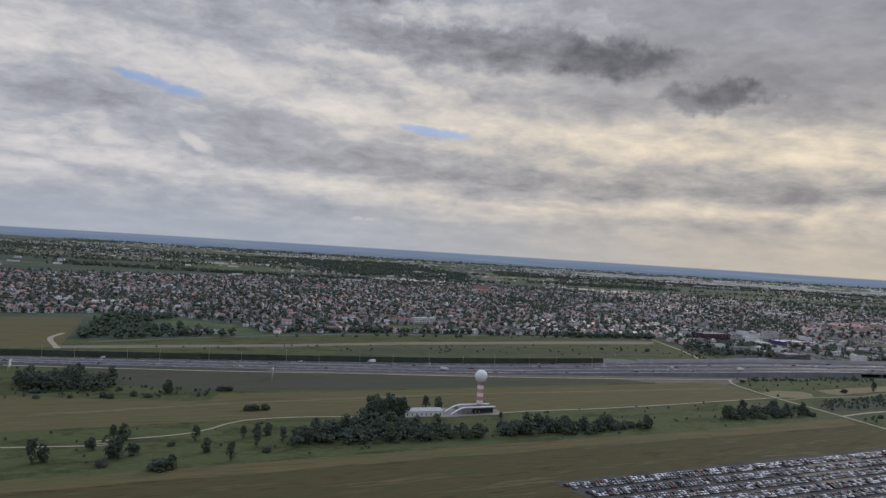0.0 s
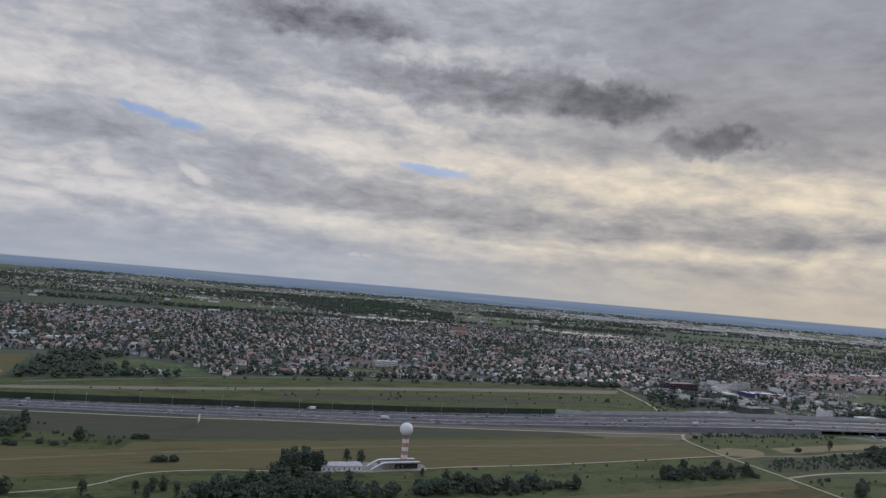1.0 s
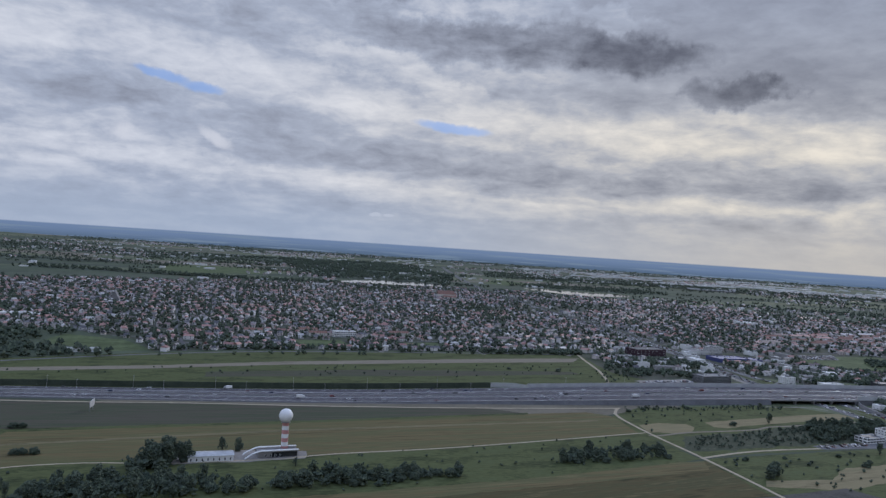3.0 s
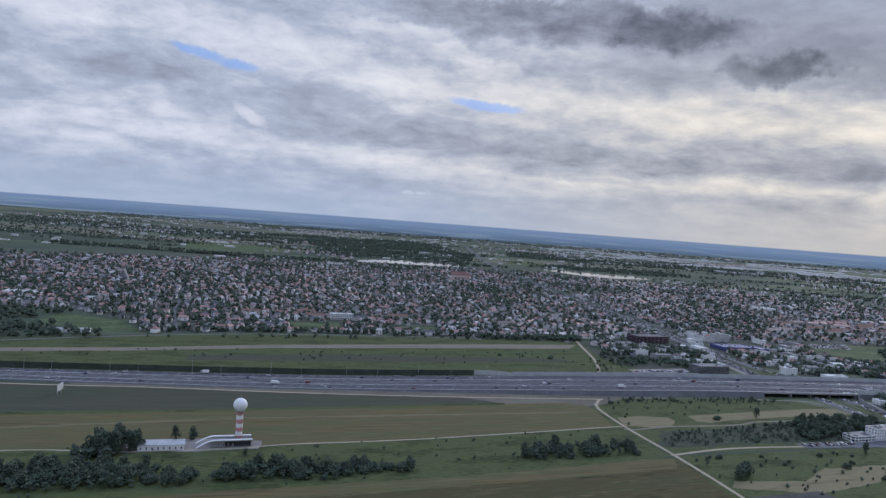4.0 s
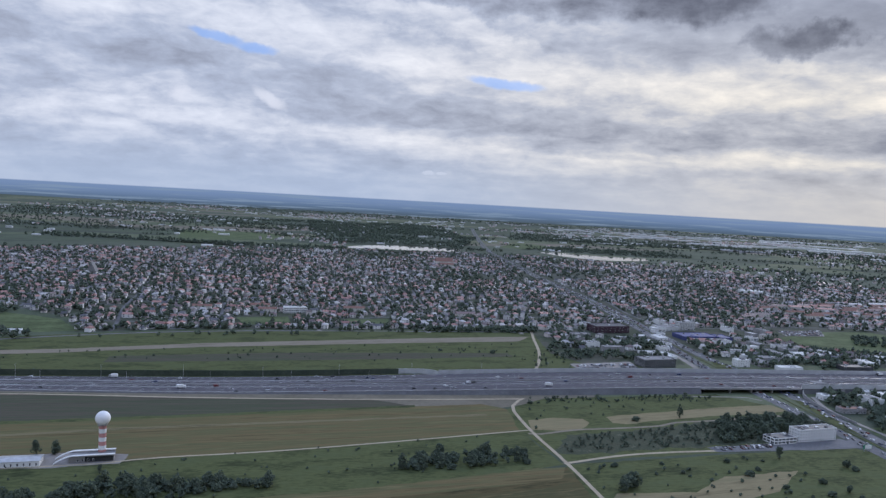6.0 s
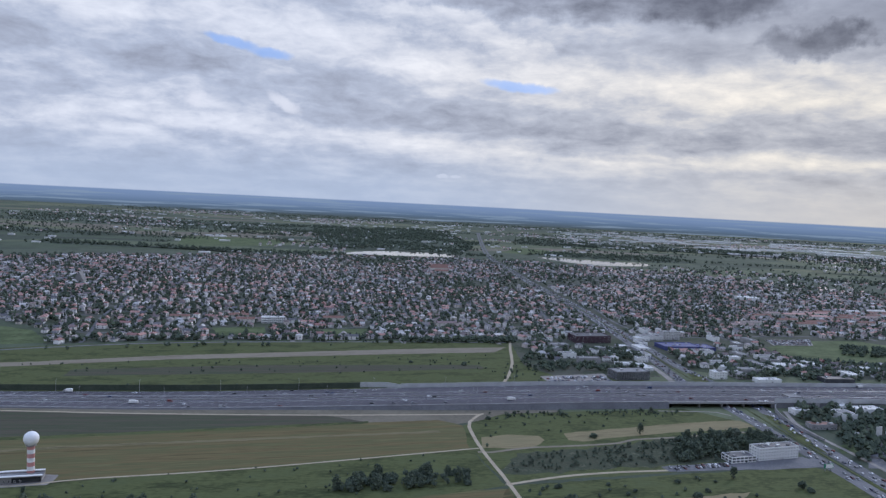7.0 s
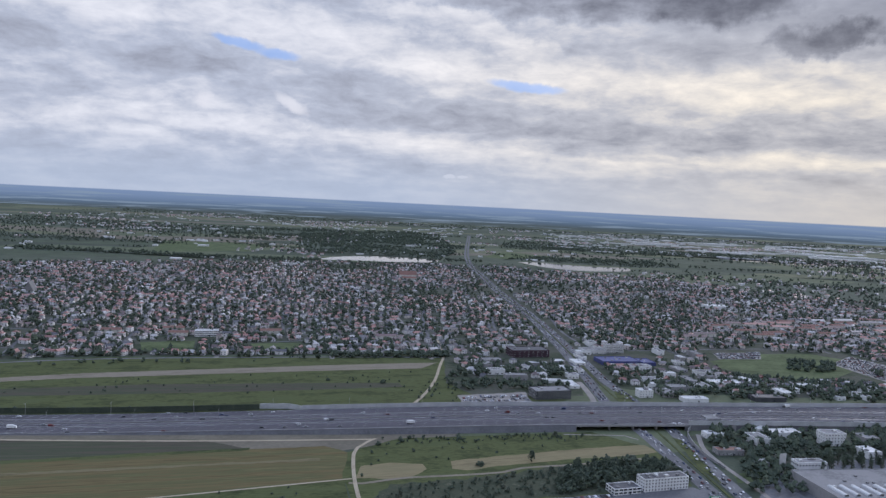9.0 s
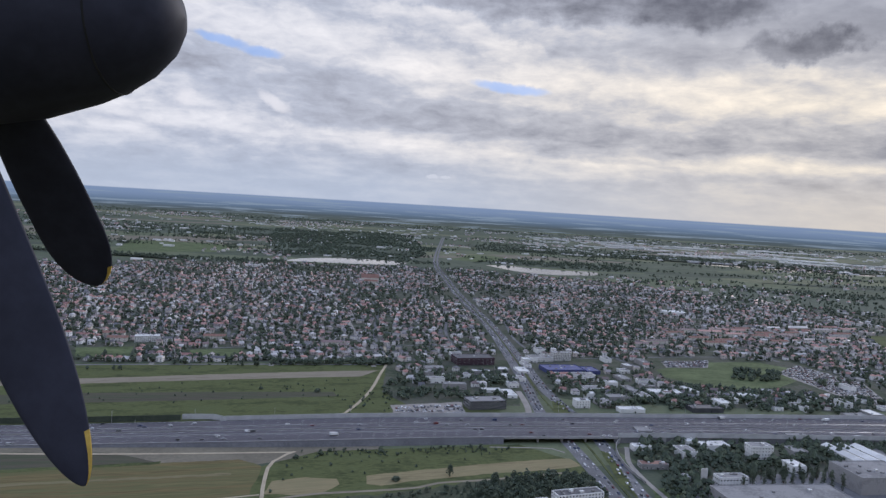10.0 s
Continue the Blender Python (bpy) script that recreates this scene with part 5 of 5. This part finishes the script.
scatter([(600, 850), (640, 858), (625, 905), (585, 895)], 16, [1, 0, 3], 17, 0.7, 1.0)
for x, y, k, s in ((-228, 415, 2, 1.0), (-224, 420, 0, .8), (-187, 433, 2, .95), (-192, 436, 0, .9), (-158, 421, 4, 1.4), (-152, 424, 1, .8), (-159, 483, 2, .75), (-144, 460, 0, .7), (-125, 446, 2, .8), (-132, 498, 2, .6), (-125, 507, 0, .7), (-118, 509, 0, .7), (-230, 622, 0, 1.0), (-193, 646, 4, 1.0), (-186, 648, 4, .9),
                   (-138, 584, 4, 1.0), (-146, 582, 4, 1.0), (-152, 580, 4, .9), (-211, 449, 1, .7), (-183, 444, 1, .8), (-190, 419, 4, .9), (-207, 470, 2, .7), (-203, 476, 0, .9), (-118, 480, 2, .7), (-110, 470, 4, .8), (-105, 496, 2, .7), (-170, 470, 4, .6), (-4, 628, 0, .8), (-14, 620, 2, .8), (-50, 604, 0, .9), (-55, 612, 0, 1.0), (55, 560, 2, .6), (47, 601, 2, .5),
                   (498, 872, 2, .8), (452, 850, 4, .9), (350, 880, 4, .7), (420, 668, 1, 1.2), (415, 660, 1, 1.0), (425, 672, 0, .9), (560, 770, 2, .8), (300, 1122, 4, 1.0), (70, 1200, 1, .8), (230, 1110, 4, .7), (160, 1225, 1, .8), (180, 1230, 1, .8)):
    SPOTS.append((x, y, k, s, (x * 37 + y * 17) % 360))
for i in range(24):
    SPOTS.append((772 + i * 5.6 + (i % 3) * 2, 940 + i * 1.6 + (i % 2) * 5, 5 if i % 3 else 0, 0.75 + 0.05 * (i % 5), i * 40))
for i in range(11):
    SPOTS.append((770 + i * 9.6, 912 + i * 2.0 + (i % 2) * 3, 5, 0.85 + 0.06 * (i * 5 % 6), i * 50))
used = {}
for x, y, k, s, turn in SPOTS:
    m = pose(x, y, 0, 0, 0, turn)
    if k in used:
        o = copy_thing(BASE[k], m)
    else:
        o = used[k] = BASE[k]
        o.matrix_basis = m
    o.scale = (s, s, s * (0.9 + 0.2 * ((x * 7.3) % 1)))

# distant and garden trees, too many to count
field("forest_floor", [(-420, 3060), (-330, 3230), (80, 3230), (90, 3700), (-280, 5600), (-1150, 5150), (-800, 4000)], M["forest_floor"], 0.10, "dark floor of the wood behind the lake", 30)
for i, poly in enumerate(([(330, 3400), (900, 3380), (1100, 3500), (1000, 3800), (450, 3650)], [(1200, 2750), (2700, 2500), (3200, 3300), (2200, 3100), (1300, 3050)], [(-2600, 3900), (-1300, 4000), (-900, 4950), (-3000, 4900)],
             [(300, 4300), (1800, 4500), (3500, 4200), (3500, 4600), (1500, 4900), (200, 4900)], [(-1400, 2550), (-500, 2680), (-300, 2780), (-310, 2860), (-620, 2760), (-1400, 2700)], [(-3800, 6700), (4800, 6600), (4800, 7700), (-3800, 7700)],
             [(1000, 2560), (2000, 2420), (2900, 2300), (3100, 2750), (2000, 2700), (1050, 2780)], [(1500, 3350), (2600, 3250), (3900, 3500), (3900, 3900), (2300, 3700)], [(-2400, 2900), (-1500, 3000), (-1350, 3300), (-2500, 3350)])):
    field("forest_floor", poly, M["forest_floor"], 0.13 + 0.03 * i, "dark floor of a distant wood", 30)
rng = random.Random(31)
WOOD = Geo()
tuft_bank = [clump(rng, 1.0) for _ in range(24)]


def wood_tree(x, y, h, tufts, lo=0.20, hi=0.34):
    for i in range(tufts):
        verts, faces = rng.choice(tuft_bank)
        r = h * rng.uniform(lo, hi)
        px, py, pz = x + rng.gauss(0, h * 0.15), y + rng.gauss(0, h * 0.15), h * rng.uniform(0.22, 0.8)
        WOOD.add([(px + r * a, py + r * b, pz + r * 1.1 * c) for a, b, c in verts], faces)


def wood(poly, count, h, tufts, lo=0.20, hi=0.34, gaps=9.0):
    xs, ys = [p[0] for p in poly], [p[1] for p in poly]
    k = tries = 0
    while k < count and tries < count * 8:
        tries += 1
        x, y = rng.uniform(min(xs), max(xs)), rng.uniform(min(ys), max(ys))
        if inside(poly, x, y) and off_road(x, y, 3) and noise.noise(Vector((x * 0.005, y * 0.0035, 1.0))) < gaps:
            wood_tree(x, y, h * rng.uniform(0.7, 1.25), tufts, lo, hi)
            k += 1


wood([(-447, 890), (-300, 975), (-280, 1000), (-330, 1020), (-440, 1060), (-418, 1190), (-520, 1130)], 190, 10, 7)
wood([(-900, 560), (-400, 640), (-400, 680), (-900, 600)], 60, 9, 6)
wood([(195, 1240), (361, 1305), (362, 1335), (192, 1262)], 110, 8, 7)
wood([(-250, 1060), (-103, 1140), (126, 1236), (200, 1270), (190, 1300), (110, 1262), (-110, 1166), (-262, 1084)], 110, 7, 6)
wood([(-250, 1000), (-100, 1085), (120, 1180), (115, 1190), (-105, 1100), (-260, 1015)], 26, 6, 5)
wood([(380, 1160), (470, 1185), (540, 1180), (545, 1160), (480, 1140), (390, 1110)], 70, 8, 6)
wood([(370, 1180), (470, 1215), (560, 1250), (530, 1300), (400, 1260)], 90, 9, 6)
wood([(680, 1030), (760, 1020), (1000, 1085), (1000, 1110), (700, 1050)], 120, 7, 6)
wood([(700, 900), (740, 900), (780, 1000), (800, 1050), (690, 1030), (680, 960)], 60, 9, 8)
wood([(690, 1010), (780, 960), (800, 985), (900, 1015), (905, 1030), (790, 1035), (700, 1035)], 60, 9, 8)
wood([(720, 930), (770, 950), (900, 1000), (905, 1030), (800, 1020), (715, 985)], 80, 7.5, 7)
wood([(690, 850), (735, 850), (740, 905), (720, 930), (700, 925)], 60, 9, 6)
wood([(840, 1020), (1000, 1070), (1000, 1100), (860, 1080)], 60, 9, 6)
wood([(660, 1160), (1000, 1240), (1100, 1330), (1000, 1330), (860, 1310), (740, 1300), (660, 1230)], 300, 9, 6)
wood([(420, 1200), (560, 1230), (660, 1190), (900, 1260), (1000, 1310), (760, 1300), (560, 1330), (430, 1290)], 150, 8, 6)
wood([(890, 1400), (960, 1415), (990, 1480), (910, 1475)], 80, 9, 6)
wood([(780, 1320), (960, 1345), (950, 1330), (780, 1300)], 50, 8, 6)
wood([(1000, 1400), (1400, 1480), (1500, 1620), (1100, 1560)], 130, 9, 5)
wood([(-1400, 2550), (-500, 2680), (-300, 2780), (-310, 2860), (-620, 2760), (-1400, 2700)], 420, 11, 5)
wood([(-310, 2780), (100, 2960), (440, 3060), (700, 2980), (880, 3060), (860, 3140), (640, 3040), (430, 3250), (200, 3080), (80, 3050), (-120, 2930), (-300, 2870)], 70, 4.0, 5)
wood([(-420, 3060), (-330, 3230), (80, 3230), (90, 3700), (-280, 5600), (-1150, 5150), (-800, 4000)], 2300, 13, 4, gaps=0.16)
wood([(330, 3400), (900, 3380), (1100, 3500), (1000, 3800), (450, 3650)], 420, 12, 4)
wood([(1200, 2750), (2700, 2500), (3200, 3300), (2200, 3100), (1300, 3050)], 520, 12, 4)
wood([(-2600, 3900), (-1300, 4000), (-900, 4950), (-3000, 4900)], 700, 13, 4)
wood([(300, 4300), (1800, 4500), (3500, 4200), (3500, 4600), (1500, 4900), (200, 4900)], 900, 13, 4)
wood([(1000, 2560), (2000, 2420), (2900, 2300), (3100, 2750), (2000, 2700), (1050, 2780)], 560, 10, 4)
wood([(1500, 3350), (2600, 3250), (3900, 3500), (3900, 3900), (2300, 3700)], 450, 12, 3)
wood([(-2400, 2900), (-1500, 3000), (-1350, 3300), (-2500, 3350)], 300, 12, 3)
wood([(900, 2950), (1700, 2850), (1900, 3000), (1000, 3120)], 260, 10, 4)
for i in range(34):
    cx, cy = rng.uniform(-1300, 260), rng.uniform(3150, 5200)
    lx, ly = rng.uniform(50, 170), rng.uniform(25, 80)
    wood([(cx - lx, cy - ly), (cx + lx * 0.7, cy - ly * 0.8), (cx + lx, cy + ly), (cx - lx * 0.8, cy + ly * 0.7)], int(lx * ly / 160) + 8, 13, 3)
for i in range(90):
    cx, cy = rng.uniform(-3600, 4800), rng.uniform(3300, 7400)
    lx, ly = rng.uniform(120, 480), rng.uniform(25, 90)
    wood([(cx - lx, cy - ly - lx * 0.2), (cx + lx, cy - ly + lx * 0.2), (cx + lx * 0.8, cy + ly + lx * 0.2), (cx - lx * 0.9, cy + ly - lx * 0.2)], int(lx * ly / 900) + 20, 13, 3)
wood([(-3800, 7000), (4800, 6900), (4800, 7700), (-3800, 7700)], 1500, 16, 2)
for i in range(70):
    cx, cy = rng.uniform(250, 3600), rng.uniform(2750, 4700)
    lx, ly = rng.uniform(60, 260), rng.uniform(8, 40)
    wood([(cx - lx, cy - ly + lx * 0.1), (cx + lx, cy - ly - lx * 0.1), (cx + lx * 0.9, cy + ly - lx * 0.1), (cx - lx * 0.9, cy + ly + lx * 0.1)], int(lx * ly / 330) + 14, 11, 3)
for i in range(34):
    cx, cy = rng.uniform(-2400, -500), rng.uniform(2750, 4600)
    lx, ly = rng.uniform(50, 220), rng.uniform(6, 26)
    wood([(cx - lx, cy - ly - lx * 0.3), (cx + lx, cy - ly + lx * 0.3), (cx + lx * 0.9, cy + ly + lx * 0.3), (cx - lx * 0.9, cy + ly - lx * 0.3)], int(lx * ly / 300) + 12, 10, 3)
for poly, n, h in (([(-98, 482), (-30, 510), (27, 534), (34, 552), (-10, 555), (-60, 550), (-104, 522)], 150, 7), ([(42, 546), (119, 574), (127, 592), (100, 594), (44, 574)], 70, 7), ([(124, 585), (167, 605), (168, 614), (126, 598)], 26, 6),
                   ([(245, 655), (351, 703), (340, 726), (258, 686)], 80, 6), ([(372, 735), (400, 742), (462, 772), (520, 798), (530, 866), (485, 838), (440, 808), (385, 780)], 170, 3.2), ([(520, 798), (564, 816), (598, 856), (622, 888), (594, 899), (560, 886), (530, 866)], 110, 7), ([(-344, 592), (-274, 617), (-296, 665), (-366, 636)], 70, 8),
                   ([(585, 850), (640, 862), (628, 905), (585, 895)], 40, 7), ([(-60, 560), (-36, 570), (-32, 598), (-62, 590)], 24, 9), ([(-345, 560), (-190, 610), (-200, 640), (-330, 640)], 60, 3), ([(345, 872), (560, 962), (540, 975), (345, 900)], 80, 3)):
    wood(poly, n, h, 18, 0.11, 0.21)
for poly, n, hh in (([(335, 850), (350, 790), (560, 960), (360, 905)], 60, 1.6), ([(-330, 350), (-95, 460), (49, 535), (216, 615), (350, 695), (330, 770), (47, 625), (-100, 565), (-330, 440)], 220, 1.3), ([(-380, 840), (-100, 930), (350, 1080), (345, 1200), (-60, 1020), (-400, 830)], 150, 1.5),
                    ([(380, 700), (420, 580), (620, 600), (560, 780)], 150, 1.8), ([(-420, 560), (-200, 605), (-200, 640), (-330, 690), (-420, 690)], 90, 1.8), ([(350, 1040), (410, 1050), (400, 1180), (360, 1200)], 60, 2.0), ([(60, 1190), (345, 1290), (340, 1310), (60, 1215)], 60, 1.8)):
    wood(poly, n // 2, hh * 1.3, 6, 0.28, 0.55)
for x in np.arange(-900, 190, 5.0):
    p = deck(x, 1.0)
    wood_tree(p[0], p[1] + 10 + rng.uniform(-2, 3), rng.uniform(4, 7), 5)
for x, y, turn, c in HOUSE_AT:
    for _ in range(3):
        if rng.random() < (0.78 if y > 1900 else 0.86):
            px, py = x + rng.uniform(-10, 10), y + rng.uniform(6, 14) * rng.choice((-1, 1))
            if off_road(px, py, 3):
                wood_tree(px, py, rng.uniform(5.5, 11.5), 3 if y > 1700 else 5)
k = 0
while k < 8000:
    x, y = rng.uniform(-1700, 2700), rng.uniform(1100, 3000)
    if not free(x, y):
        continue
    k += 1
    if noise.noise(Vector((x * 0.0035, y * 0.0035, 2.0))) + 0.6 * noise.noise(Vector((x * 0.011, y * 0.011, 7.0))) > (0.34 if y < 1800 else 0.02):
        wood_tree(x, y, rng.uniform(7, 13), 4)
solid("far_trees", WOOD, [M["leaf"]], "dark garden trees, hedges and distant woods", "trees", kind="stuff")

# ---- vehicles ----


def profile(pts, half, slot=0):
    """A side outline in x and z drawn out across the width."""
    n = len(pts)
    g = Geo()
    verts = [(x, -half, z) for x, z in pts] + [(x, half, z) for x, z in pts]
    return g.add(verts, [(i, (i + 1) % n, (i + 1) % n + n, i + n) for i in range(n)] + [tuple(range(n - 1, -1, -1)), tuple(range(n, 2 * n))], slot)


def wheel_mesh(r, w):
    g = Geo()
    return g.bar((0, -w / 2, 0), (0, w / 2, 0), r, n=10).mesh("wheel", M["rubber"])


WHEEL = wheel_mesh(0.32, 0.22)
BODY = profile([(-2.15, 0.3), (2.15, 0.3), (2.2, 0.62), (2.05, 0.78), (0.95, 0.92), (0.35, 1.38), (-1.15, 1.42), (-1.95, 0.98), (-2.2, 0.9)], 0.87).mesh("body", M["paint"])
GLAZE = profile([(0.98, 0.95), (0.42, 1.35), (-1.12, 1.39), (-1.82, 1.0)], 0.89).mesh("windows", M["glass"])
VAN = profile([(-2.6, 0.35), (2.6, 0.35), (2.65, 0.9), (1.9, 1.25), (1.35, 2.2), (-2.6, 2.3)], 0.98).mesh("body", M["paint"])
VGLAZE = profile([(1.95, 1.28), (1.5, 2.0), (0.6, 2.0), (0.6, 1.28)], 1.0).mesh("windows", M["glass"])


def car(label, group, van=False):
    t = thing("van" if van else "car", label, "van" if van else "car", group=group)
    part("body", VAN if van else BODY, None, t)
    part("glazing", VGLAZE if van else GLAZE, None, t, "dark glass")
    for x in (-1.35, 1.35):
        for y in (-0.78, 0.78):
            part("wheel", WHEEL, None, t, at=pose(x * (1.2 if van else 1), y, 0.32))
    return t


def lorry(length, label):
    t = thing("lorry", label, "lorry", group="motorway traffic")
    part("box_body", Geo().box(-1.2, 0, 1.0, length - 2.6, 2.5, 2.7), M["white"], t, "white box body")
    part("cab", profile([(length / 2 - 2.3, 0.5), (length / 2, 0.5), (length / 2, 1.7), (length / 2 - 0.5, 2.9), (length / 2 - 2.3, 3.0)], 1.2), M["paint"], t)
    part("chassis", Geo().box(0, 0, 0.6, length - 0.6, 1.2, 0.4), M["rubber"], t)
    for x in (-length / 2 + 1.2, -length / 2 + 2.5, length / 2 - 1.4):
        for y in (-1.1, 1.1):
            part("wheel", WHEEL, None, t, at=pose(x, y, 0.48) @ Matrix.Scale(1.5, 4))
    return t


rng = random.Random(41)
firsts = {}


def put_car(key, maker, m):
    if key in firsts:
        return copy_thing(firsts[key], m)
    firsts[key] = maker()
    firsts[key].matrix_basis = m
    return firsts[key]


for x in np.arange(-820, 1500, 8.6):
    if rng.random() < 0.42:
        continue
    f = rng.choice(LANES)
    xx = x + rng.uniform(-4, 4)
    a, b = deck(xx, f), deck(xx + 5, f)
    turn = math.degrees(math.atan2(b[1] - a[1], b[0] - a[0])) + (180 if f > 0.5 else 0)
    m = pose(a[0], a[1], a[2] + 0.02, 0, 0, turn)
    r = rng.random()
    if r < 0.03:
        put_car("lorry", lambda: lorry(rng.choice((9.0, 13.0)), "white box lorry on the motorway"), m)
    elif r < 0.13:
        put_car("mvan", lambda: car("plain delivery van on the motorway", "motorway traffic", True), m)
    else:
        put_car("mcar", lambda: car("car driving on the motorway", "motorway traffic"), m)

far_cars = Geo()
SILL = [(-2.15, 0.3), (2.15, 0.3), (2.2, 0.62), (0.95, 0.92), (0.35, 1.38), (-1.15, 1.42), (-1.95, 0.98), (-2.2, 0.9)]


def joined_car(x, y, z, turn):
    co, si = math.cos(radians(turn)), math.sin(radians(turn))
    for src, slot in ((profile(SILL, 0.87), 0), (profile([(0.98, 0.95), (0.42, 1.35), (-1.12, 1.39), (-1.82, 1.0)], 0.89), 1), (Geo().box(0, 0, 0, 3.3, 1.5, 0.35), 2)):
        far_cars.add([(x + co * a - si * b, y + si * a + co * b, z + c) for a, b, c in src.v], src.f, slot)


for p, q in zip(ART[:-1], ART[1:]):
    if p[1] > 3300:
        break
    h = art_half(p[1])
    gap = max(1.6, h - 15)
    d = (q - p) / np.hypot(*(q - p))
    nn = np.array([-d[1], d[0]])
    for s in (-1, 1):
        for k in (0.2, 0.48, 0.8):
            for t in (0.2, 0.7):
                if rng.random() > (0.58 if p[1] < 2000 else 0.45):
                    continue
                c = p + (q - p) * (t + rng.uniform(-0.15, 0.15)) + nn * s * (gap + (h - gap) * k)
                turn = math.degrees(math.atan2(d[1], d[0])) + (0 if s < 0 else 180)
                if p[1] < 1060 and p[1] > 840:
                    put_car("rcar", lambda: car("car in traffic on the main road", "main road traffic"), pose(c[0], c[1], 0.23, 0, 0, turn))
                else:
                    joined_car(c[0], c[1], 0.23, turn)


def park(poly, turn, pitch, lanes, label, group, key, limit, jitter=0.3, fill=0.85):
    e, n2 = np.array([math.cos(radians(turn)), math.sin(radians(turn))]), np.array([-math.sin(radians(turn)), math.cos(radians(turn))])
    base = np.array(poly[0], float)
    spots = []
    for j in range(-60, 60):
        for i in range(-140, 140):
            c = base + e * (i * pitch + 1.5) + n2 * (j * lanes / 2 + (1.2 if j % 2 else -1.2) - 3.2)
            if inside(poly, *c) and rng.random() < fill:
                spots.append((float(c @ n2), *c))
    spots.sort(key=lambda s: -s[0])
    for i, (_, x, y) in enumerate(spots):
        a = turn + 90 + (180 if rng.random() < 0.5 else 0) + rng.uniform(-2, 2)
        if i < limit:
            put_car(key, lambda: car(label, group), pose(x, y, 0.16, 0, 0, a))
        else:
            joined_car(x, y, 0.17, a)


park([(72, 443), (189, 505), (352, 588), (460, 640), (545, 560), (330, 405), (150, 338)], 27, 2.6, 15, "car parked in the large car park", "parked cars", "pcar", 80)
park([(406, 1086), (484, 1128), (494, 1080), (418, 1053)], 24, 2.7, 16, "car parked beside the dark office", "cars on the paved lot", "lcar", 24, fill=0.5)
park([(800, 1511), (886, 1549), (870, 1488), (800, 1462)], 20, 2.8, 13, "", "", "", 0, fill=0.85)
park([(988, 1490), (1044, 1570), (1106, 1460), (1083, 1315), (1044, 1325)], 20, 3.0, 14, "", "", "", 0, fill=0.75)
park([(508, 786), (566, 811), (566, 797), (512, 776)], 24, 3.0, 14, "car parked before the white office", "cars by the office", "ocar", 12, fill=0.6)
solid("far_cars", far_cars, [M["far_paint"], M["glass"], M["rubber"]], "cars in distant traffic and parking rows", "cars", kind="stuff")

# the plan above is drawn full size; shrink it to fit the shortened camera path
PLAN = 0.645
for ob in list(scene.objects):
    if ob.parent is None and ob.type in ("MESH", "EMPTY"):
        ob.matrix_basis = Matrix.Scale(PLAN, 4) @ ob.matrix_basis

# ---- aircraft's own propeller at flight's end, placed and shaped to fit the camera's view ----
END_VIEW = look((356.734, 129.488, 162.368), (356.516, 131.472, 162.243), 3.4)
prop = thing("propeller", "black aircraft propeller with a smooth rounded spinner", "propeller", END_VIEW @ pose(-1.105, 0.99, -3.2))
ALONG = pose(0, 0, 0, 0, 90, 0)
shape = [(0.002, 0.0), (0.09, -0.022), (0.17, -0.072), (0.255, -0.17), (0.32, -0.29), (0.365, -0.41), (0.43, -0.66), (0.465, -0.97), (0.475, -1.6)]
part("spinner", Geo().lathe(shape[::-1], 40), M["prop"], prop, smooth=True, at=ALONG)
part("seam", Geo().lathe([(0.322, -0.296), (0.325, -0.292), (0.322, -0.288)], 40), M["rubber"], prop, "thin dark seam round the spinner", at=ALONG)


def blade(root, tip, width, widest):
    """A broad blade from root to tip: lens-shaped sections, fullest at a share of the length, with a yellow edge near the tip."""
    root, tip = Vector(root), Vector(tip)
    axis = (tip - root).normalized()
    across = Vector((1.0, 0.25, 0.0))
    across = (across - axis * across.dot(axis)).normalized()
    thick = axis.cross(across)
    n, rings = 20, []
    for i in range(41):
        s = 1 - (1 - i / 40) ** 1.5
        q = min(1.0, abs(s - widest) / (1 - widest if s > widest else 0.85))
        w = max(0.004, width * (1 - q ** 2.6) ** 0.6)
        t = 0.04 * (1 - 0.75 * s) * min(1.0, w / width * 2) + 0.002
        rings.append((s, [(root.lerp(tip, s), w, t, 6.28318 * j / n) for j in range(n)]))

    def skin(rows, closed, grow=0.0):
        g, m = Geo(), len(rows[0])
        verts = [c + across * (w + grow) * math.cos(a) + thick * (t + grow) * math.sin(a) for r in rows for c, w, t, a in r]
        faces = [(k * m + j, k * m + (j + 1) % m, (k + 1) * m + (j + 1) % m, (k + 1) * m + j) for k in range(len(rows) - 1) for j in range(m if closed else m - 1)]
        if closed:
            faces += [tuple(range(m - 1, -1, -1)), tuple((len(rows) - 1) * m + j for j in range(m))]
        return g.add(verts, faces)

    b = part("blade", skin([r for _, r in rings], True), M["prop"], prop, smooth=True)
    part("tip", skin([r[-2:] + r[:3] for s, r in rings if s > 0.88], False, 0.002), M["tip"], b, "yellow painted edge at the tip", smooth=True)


# the first two blades' ends and widths follow their outlines from the last camera pose
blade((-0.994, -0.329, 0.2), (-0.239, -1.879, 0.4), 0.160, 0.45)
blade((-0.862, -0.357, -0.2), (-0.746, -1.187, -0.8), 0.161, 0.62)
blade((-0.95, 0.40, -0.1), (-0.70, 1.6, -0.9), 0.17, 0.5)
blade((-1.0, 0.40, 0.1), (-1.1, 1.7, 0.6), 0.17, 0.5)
